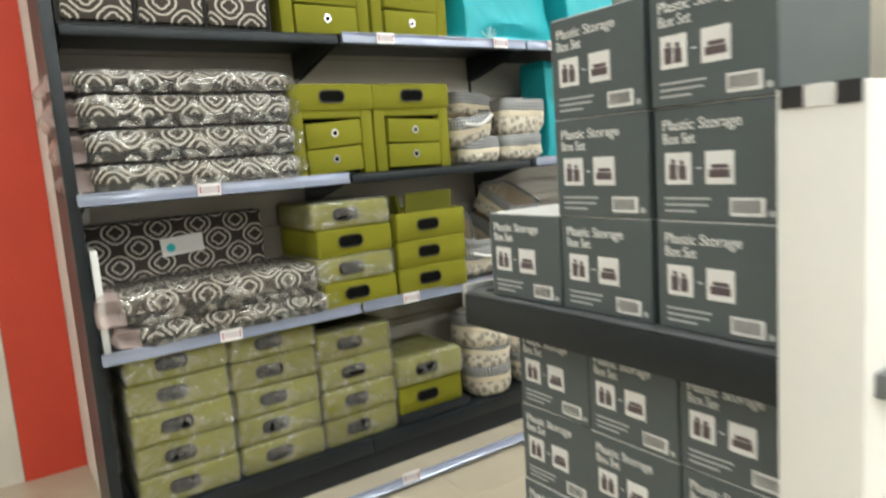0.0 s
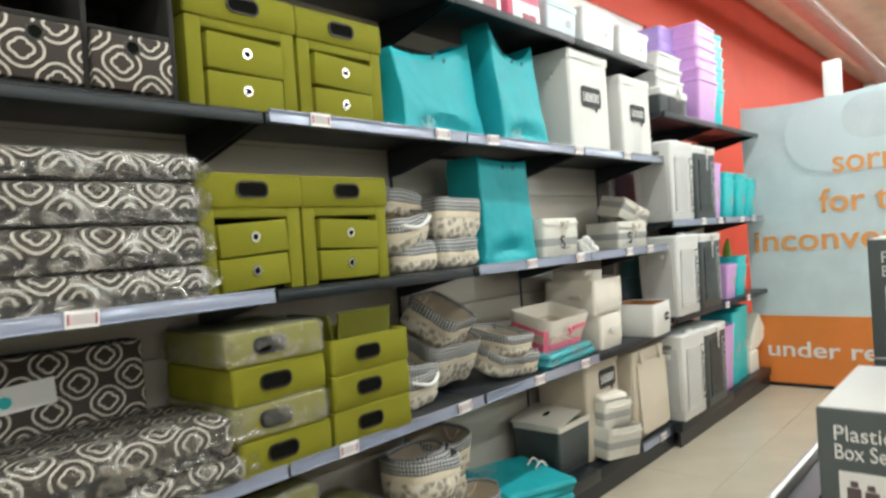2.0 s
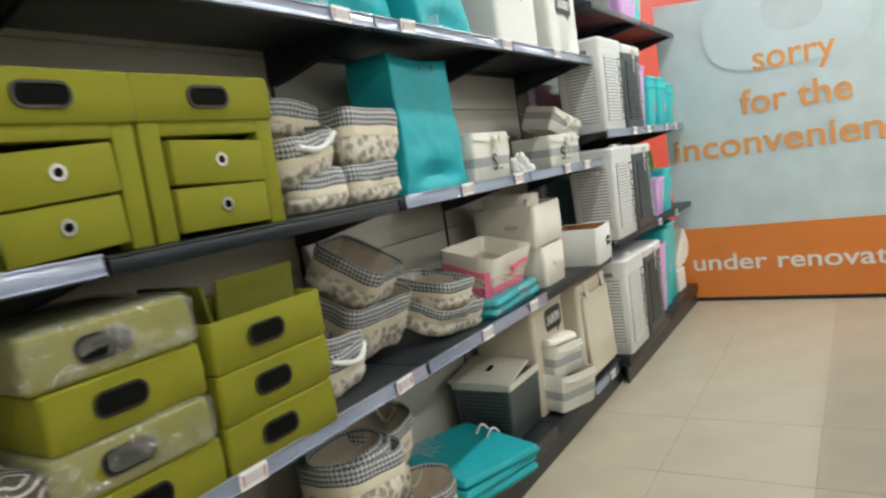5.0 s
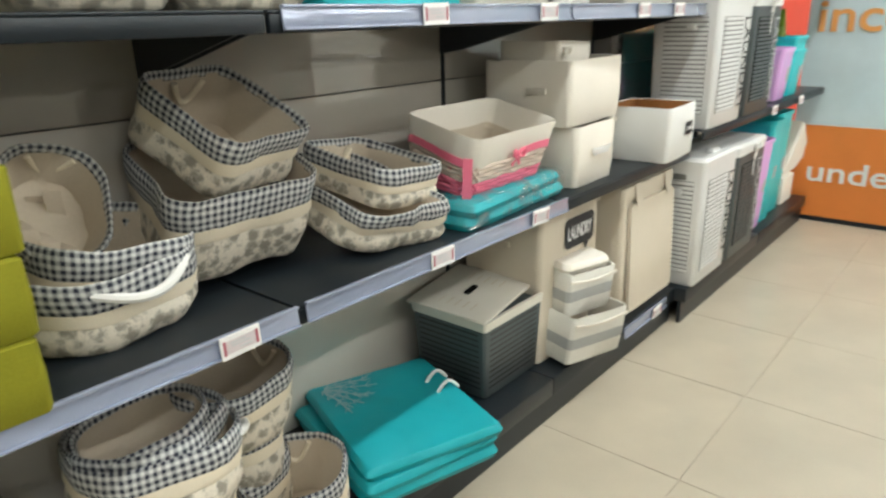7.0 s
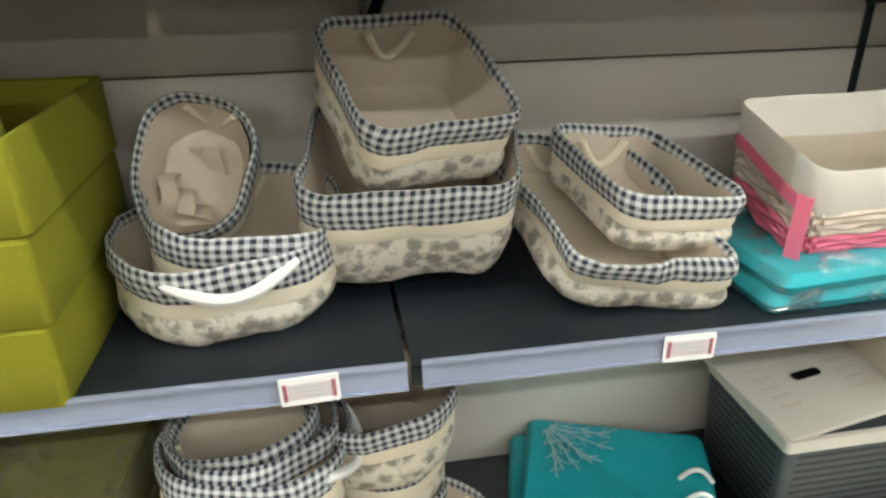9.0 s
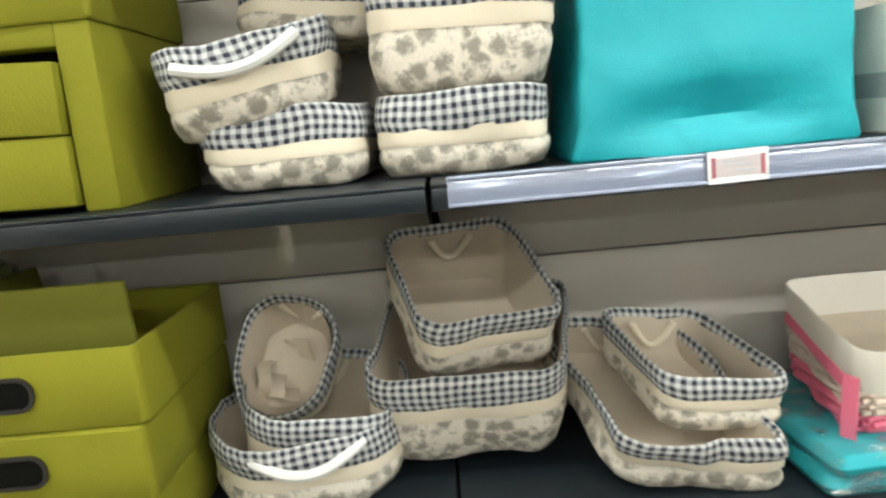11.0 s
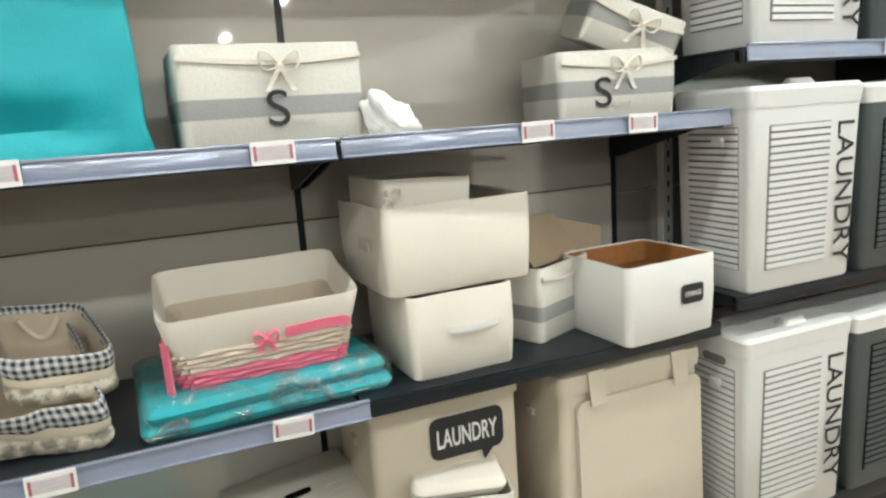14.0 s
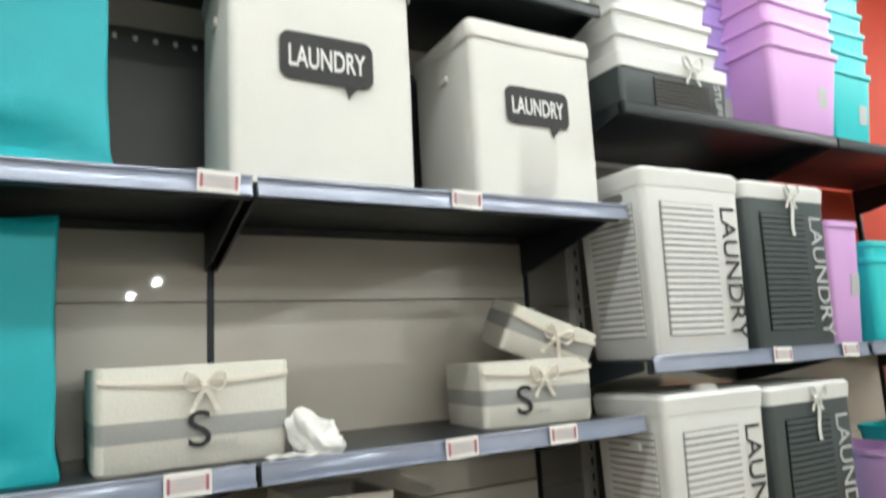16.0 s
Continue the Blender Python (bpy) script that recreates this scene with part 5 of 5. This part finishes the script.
# ---- coloured plastic bins ----
def bin_tub(x, y, z, w, d, h, m, label, rims=1, step=0.085, group="nested plastic tubs"):
    """Tapered tub; rims > 1: each a tub of the same shape nested in the one below."""
    for k in range(rims):
        t = thing("plastic_tub", label, "tub", pose(x, y, z + k * step, 0, 0, random.uniform(-1.5, 1.5)), group)
        part("body", loft([(0, w * 0.78, d * 0.78, 0.02), (0.006, w * 0.80, d * 0.80, 0.02), (h - 0.02, w * 0.97, d * 0.97, 0.025), (h - 0.004, w * 0.97, d * 0.97, 0.025), (h - 0.012, w * 0.95, d * 0.95, 0.025), (0.014, w * 0.78, d * 0.78, 0.02)], 0, 0, True), m, t)
        part("rim", loft([(h - 0.022, w * 0.975, d * 0.975, 0.028), (h - 0.020, w * 1.02, d * 1.02, 0.03), (h - 0.002, w * 1.02, d * 1.02, 0.03), (h, w * 0.99, d * 0.99, 0.03), (h - 0.004, w * 0.955, d * 0.955, 0.03)], 0, 0, False), m, t)
        if k == 0:
            part("sticker", rounded_plate(0.05, 0.075, 0.004, 0.0012), PRINT_GREY, t, "small product sticker", pose(w * 0.24, -d * 0.405 - 0.012, h * 0.48, 6, 0, 0))


bin_tub(5.00, 2.99, R4, 0.40, 0.34, 0.33, ORCHID, "orchid pink plastic tub in a nested stack", 6, 0.082)
bin_tub(4.73, 3.14, R4, 0.32, 0.28, 0.30, LILAC, "lilac plastic tub in a nested stack", 6, 0.082)
bin_tub(5.36, 3.02, R4, 0.30, 0.30, 0.32, AQUA, "aqua plastic tub in a nested stack", 6, 0.086)
slat_box = thing("slatted_crate", "slate grey slatted crate with white lid and ribbon", "crate", pose(4.33, 2.985, R4))
part("body", loft([(0, 0.44, 0.28, 0.015), (0.006, 0.45, 0.29, 0.015), (0.125, 0.465, 0.30, 0.015)], 0, 0, True, True), PLASTIC_G, slat_box)
part("lid", loft([(0.122, 0.475, 0.31, 0.018), (0.165, 0.48, 0.315, 0.018), (0.172, 0.46, 0.30, 0.018)], 0, 0, True, True), PLASTIC_W, slat_box, "white lid")
cs = None
for k in range(7):
    mm = pose(0.02, -0.1475 - 0.0003 * k, 0.022 + 0.013 * k)
    if cs is None:
        cs = part("slat", box(-0.12, 0.12, -0.004, 0, -0.004, 0.004), SLOT, slat_box, "", mm, False)
    else:
        share("slat", cs, slat_box, mm)
part("word", lettering("STUFF", 0.042, 0.105), PRINT_GREY, slat_box, "grey word STUFF reading downwards", pose(0.165, -0.1525, 0.115, 0, 90, 0))
bow(slat_box, 0.06, -0.16, 0.155, 0.06, WHITE)
for k, (w, h, zz, dx) in enumerate(((0.46, 0.075, 0.174, 0.0), (0.44, 0.075, 0.251, -0.01), (0.40, 0.09, 0.328, 0.0))):
    b = thing("white_lidded_box", "white lidded plastic box stacked on the crate", "storage box", pose(4.33 + dx, 2.99, R4 + zz), "white boxes on the crate")
    part("body", loft([(0, w * 0.93, 0.26, 0.015), (h - 0.02, w * 0.97, 0.28, 0.015)], 0, 0, True), PLASTIC_W, b)
    part("lid", loft([(h - 0.022, w, 0.295, 0.018), (h - 0.003, w, 0.295, 0.018), (h, w * 0.96, 0.28, 0.018)], 0, 0, True, True), PLASTIC_W, b)


def caddy(x, y, z, w, d, h, m, label):
    bin_tub(x, y, z, w, d, h * 0.78, m, label, 1, 0.08, "coloured caddies")
    t = thing("caddy_handle", label + " handle", "handle", pose(x, y, z))
    hw = w * 0.47
    part("bar", tube([(-hw, -d * 0.40, h * 0.60), (-hw, -d * 0.40, h * 0.95), (-hw * 0.8, -d * 0.40, h), (hw * 0.8, -d * 0.40, h), (hw, -d * 0.40, h * 0.95), (hw, -d * 0.40, h * 0.60)], 0.009), m, t)


for args in ((5.09, 2.97, R3, 0.20, 0.28, 0.43, ORCHID), (5.58, 3.0, Z0, 0.26, 0.28, 0.60, AQUA), (5.14, 2.98, Z0, 0.24, 0.30, 0.50, ORCHID), (5.28, 2.96, R2 + 0.0, 0.24, 0.28, 0.27, ORCHID), (5.10, 3.12, R2, 0.22, 0.26, 0.36, AQUA), (5.36, 2.98, Z0, 0.20, 0.28, 0.58, AQUA)):
    bin_tub(*args, "tall orchid pink plastic bin" if args[6] is ORCHID else "tall aqua plastic bin", 1, 0.08, "coloured bins")
for x, h in ((5.36, 0.34), (5.66, 0.34), (5.92, 0.30)):
    bin_tub(x, 2.96, R3, 0.25, 0.26, h * 0.9, AQUA, "aqua plastic caddy bin", 2, 0.06, "aqua caddies")
bin_tub(5.55, 2.96, R2, 0.24, 0.26, 0.25, AQUA, "aqua plastic tub on the shelf", 2, 0.07, "aqua caddies")
leafy = thing("green_fan", "lime green folded plastic basket leaning at the shelf end", "basket", pose(5.62, 2.98, R2 + 0.245, 0, 28, 10))
part("shell", loft([(0, 0.10, 0.05, 0.02), (0.10, 0.17, 0.06, 0.02), (0.24, 0.03, 0.02, 0.008)], 0.004, 4, True, True), LIME, leafy)
cone = thing("white_paper_fan", "white folded paper fan bag at the shelf end", "bag", pose(5.86, 2.93, Z0 + 0.18, 0, 50, 0))
part("fold", loft([(0, 0.05, 0.05, 0.01), (0.12, 0.18, 0.10, 0.02), (0.30, 0.30, 0.14, 0.03)], 0.008, 6, True, False), CREAM, cone)
part_box = thing("cream_carton", "cream carton on the base shelf end", "carton", pose(5.86, 3.0, Z0))
part("body", box(-0.12, 0.12, -0.12, 0.14, 0, 0.17, 0.006), CREAM, part_box)

# ---- top shelf ----
for x, w, h, sd in ((1.68, 0.25, 0.20, 61), (1.97, 0.27, 0.22, 62)):
    basket(pose(x, YF + 0.17, Z4), w, 0.27, h, 0.06, sd, "blue and white striped cloth basket", "top shelf baskets", band=0.09)
for x, w, h, m, lab in ((2.28, 0.26, 0.24, ORCHID, "pink and white printed carton"), (2.61, 0.28, 0.17, PINK, "magenta plastic tub with white print")):
    t = thing("printed_carton", lab, "carton", pose(x, YF + 0.16, Z4))
    part("body", loft([(0, w * 0.92, 0.24, 0.02), (h, w, 0.26, 0.02)], 0, 0, True, True), m, t)
    part("white_panel", box(-w * 0.40, w * 0.46, -0.002, 0, 0, h * 0.55), PRINT, t, "white printed panel", pose(0, -0.128, h * 0.04))
    wing = bmesh.new()
    slab(wing, -w * 0.10, w * 0.32, -0.002, 0, 0, h * 0.20)
    part("red_print", wing, TAG_RED, t, "", pose(0, -0.1305, h * 0.06))
for x, w, h, m in ((2.98, 0.32, 0.18, BANNER), (3.40, 0.40, 0.22, PLASTIC_W), (3.87, 0.42, 0.20, PLASTIC_W)):
    t = thing("white_storage_box", "pale plastic storage box on the top shelf", "storage box", pose(x, YF + 0.17, Z4), "top shelf boxes")
    part("body", loft([(0, w * 0.93, 0.25, 0.02), (h - 0.03, w * 0.98, 0.27, 0.02)], 0, 0, True), m, t)
    part("lid", loft([(h - 0.034, w * 1.01, 0.28, 0.02), (h - 0.004, w * 1.01, 0.28, 0.02), (h, w * 0.97, 0.26, 0.02)], 0, 0, True, True), m, t)
    part("mark", rounded_plate(0.05, 0.035, 0.004, 0.001), PRINT_GREY, t, "small grey mark", pose(w * 0.2, -0.134, h * 0.45))
flat_box(1.22, 1.54, YF + 0.02, Z4, 0.14)

# ---- island end display ----
isl = thing("island_shelving", "charcoal steel end display with white corner post", "shelving", pose(0, 0, 0))
IX, IY, IZ = 0.395, 1.245, 1.147
deck = part("upper_shelf", box(IX, 0.92, 0.54, IY, IZ - 0.028, IZ - 0.001, 0.004), STEEL_GREY, isl, "grey steel deck with punched slots")
punch = None
for k in range(18):
    m = pose(IX + 0.03 + 0.028 * k, IY - 0.035, IZ - 0.001)
    if punch is None:
        punch = part("slot", box(-0.008, 0.008, -0.004, 0.004, -0.002, 0.0006), HOLE_SHADE, deck, "", m, False)
    else:
        share("slot", punch, deck, m)
part("shelf_lip", box(IX - 0.012, IX, 0.56, IY - 0.01, IZ - 0.06, IZ - 0.003, 0.003), STEEL_DARK, isl)
part("side_lip", box(IX, 0.92, IY, IY + 0.012, IZ - 0.035, IZ + 0.010, 0.004), METAL, isl, "bright metal shelf edge")
part("base", box(IX + 0.03, 0.92, 0.54, IY - 0.03, 0, 0.155, 0.004), STEEL_DARK, isl)
part("post", box(IX - 0.02, IX + 0.06, 0.555, 0.645, 0, 1.437, 0.003), PANEL_WHITE, isl, "white square corner post")
for k in range(3):
    part("post_cap", box(IX - 0.0225, IX - 0.0205, 0.56 + 0.028 * k, 0.583 + 0.028 * k, 1.416, 1.438), INK if k != 1 else PRINT, isl, "dark post mark")
part("back_sheet", box(0.92, 0.95, 0.40, 1.15, 0, 1.60), PANEL, isl)
gond = thing("island_gondola", "charcoal island shelving running along the aisle", "shelving", pose(0, 0, 0))
part("core", box(1.00, 5.0, 0.20, 0.26, 0.0, 1.50), PANEL, gond)
for z in (0.16, 0.62, 1.08, 1.48):
    part("shelf", box(0.97, 5.0, 0.26, 0.80, z - 0.03, z, 0.004), STEEL_DARK, gond)


def carton(w=0.168, h=0.142, d=0.21):
    t = thing("storage_set_carton", "slate grey printed carton reading Plastic Storage Box Set", "carton", pose(0, 0, 0), "storage set cartons")
    part("body", box(-w / 2, w / 2, 0, d, 0, h, 0.0015, 1), CARTON, t)
    part("top_flap", box(-w / 2 + 0.002, w / 2 - 0.002, 0.002, d - 0.002, h - 0.001, h + 0.0012), CARTON_IN, t, "pale carton top")
    x0 = -w / 2 + 0.014
    part("title", lettering("Plastic Storage", 0.0195, 0.108), PRINT, t, "white words Plastic Storage", pose(x0, -0.0002, h - 0.028))
    part("subtitle", lettering("Box Set", 0.0195, 0.046), PRINT, t, "white words Box Set", pose(x0, -0.0002, h - 0.045))
    for px in (x0 + 0.017, x0 + 0.075):
        p = part("picture", rounded_plate(0.038, 0.040, 0.001, 0.0006), PRINT, t, "white picture square", pose(px + 0.004, -0.0002, h - 0.076))
        ph = bmesh.new()
        if px < x0 + 0.03:
            slab(ph, -0.013, -0.002, -0.0012, -0.0006, -0.014, 0.006), slab(ph, 0.001, 0.012, -0.0012, -0.0006, -0.014, 0.004)
            slab(ph, -0.010, -0.004, -0.0012, -0.0006, 0.007, 0.012), slab(ph, 0.003, 0.009, -0.0012, -0.0006, 0.005, 0.010)
        else:
            slab(ph, -0.014, 0.014, -0.0012, -0.0006, -0.012, -0.002), slab(ph, -0.010, 0.012, -0.0012, -0.0006, -0.001, 0.004)
        part("photo", ph, PHOTO, p, "dark pictured boxes")
    dot = part("dash", box(-0.003, 0.003, -0.0006, 0, -0.001, 0.001), PRINT, t, "", pose(x0 + 0.050, -0.0002, h - 0.076))
    for k, lw in enumerate((0.066, 0.062, 0.045)):
        part("text_line", box(0, lw, -0.0006, 0, 0, 0.0028), PRINT_GREY, t, "", pose(x0, -0.0002, 0.027 - 0.008 * k))
    part("barcode_label", box(0, 0.044, -0.0006, 0, 0, 0.022), PRINT, t, "white barcode label", pose(w / 2 - 0.062, -0.0002, 0.008))
    bars = bmesh.new()
    for k in range(12):
        slab(bars, 0.004 + 0.003 * k, 0.0052 + 0.003 * k, -0.0012, -0.0006, 0.004, 0.019)
    part("bars", bars, INK, t, "barcode", pose(w / 2 - 0.062, -0.0002, 0.008))
    part("round_mark", rounded_plate(0.008, 0.008, 0.004, 0.0006), PRINT_GREY, t, "", pose(w / 2 - 0.010, -0.0002, 0.012))
    return t


first = None
spots = []
CH = 0.1435
for col, yc in enumerate((0.743, 0.922)):
    for k in range(4 if col == 0 else 3):
        spots.append((0.41, yc, IZ + CH * k))
spots.append((0.41, 1.092, IZ))
for k in range(2):
    for yc in (1.085, 0.915):
        spots.append((0.665, yc, IZ + CH * k))
for col, yc in enumerate((0.735, 0.906, 1.077)):
    for k in range(6):
        spots.append((0.44, yc, 0.225 + CH * k))
plat = thing("stock_platform", "charcoal steel riser under the lower cartons", "riser", pose(0, 0, 0))
part("riser_top", box(0.43, 0.90, 0.64, 1.20, 0.156, 0.224, 0.004), STEEL_DARK, plat)
for sx, sy, sz in spots:
    m = pose(sx + random.uniform(-0.004, 0.004), sy, sz, 0, 0, -90 + random.uniform(-1.2, 1.2))
    if first is None:
        first = carton()
        first.matrix_world = m
    else:
        copy_thing(first, m)

# ---- floor tiles, laid last ----
tile_mesh = None
T = 0.6
k = 0
for i in range(16):
    for j in range(13):
        x, y = -2.4 + T * i, -3.6 + T * j
        if tile_mesh is None:
            tile_mesh = part("floor_tile", box(0.0015, T - 0.0015, 0.0015, T - 0.0015, -0.005, 0.0, 0.0008, 1), FLOOR, floor, "", pose(x, y, 0), False)
        else:
            share("floor_tile", tile_mesh, floor, pose(x, y, 0))
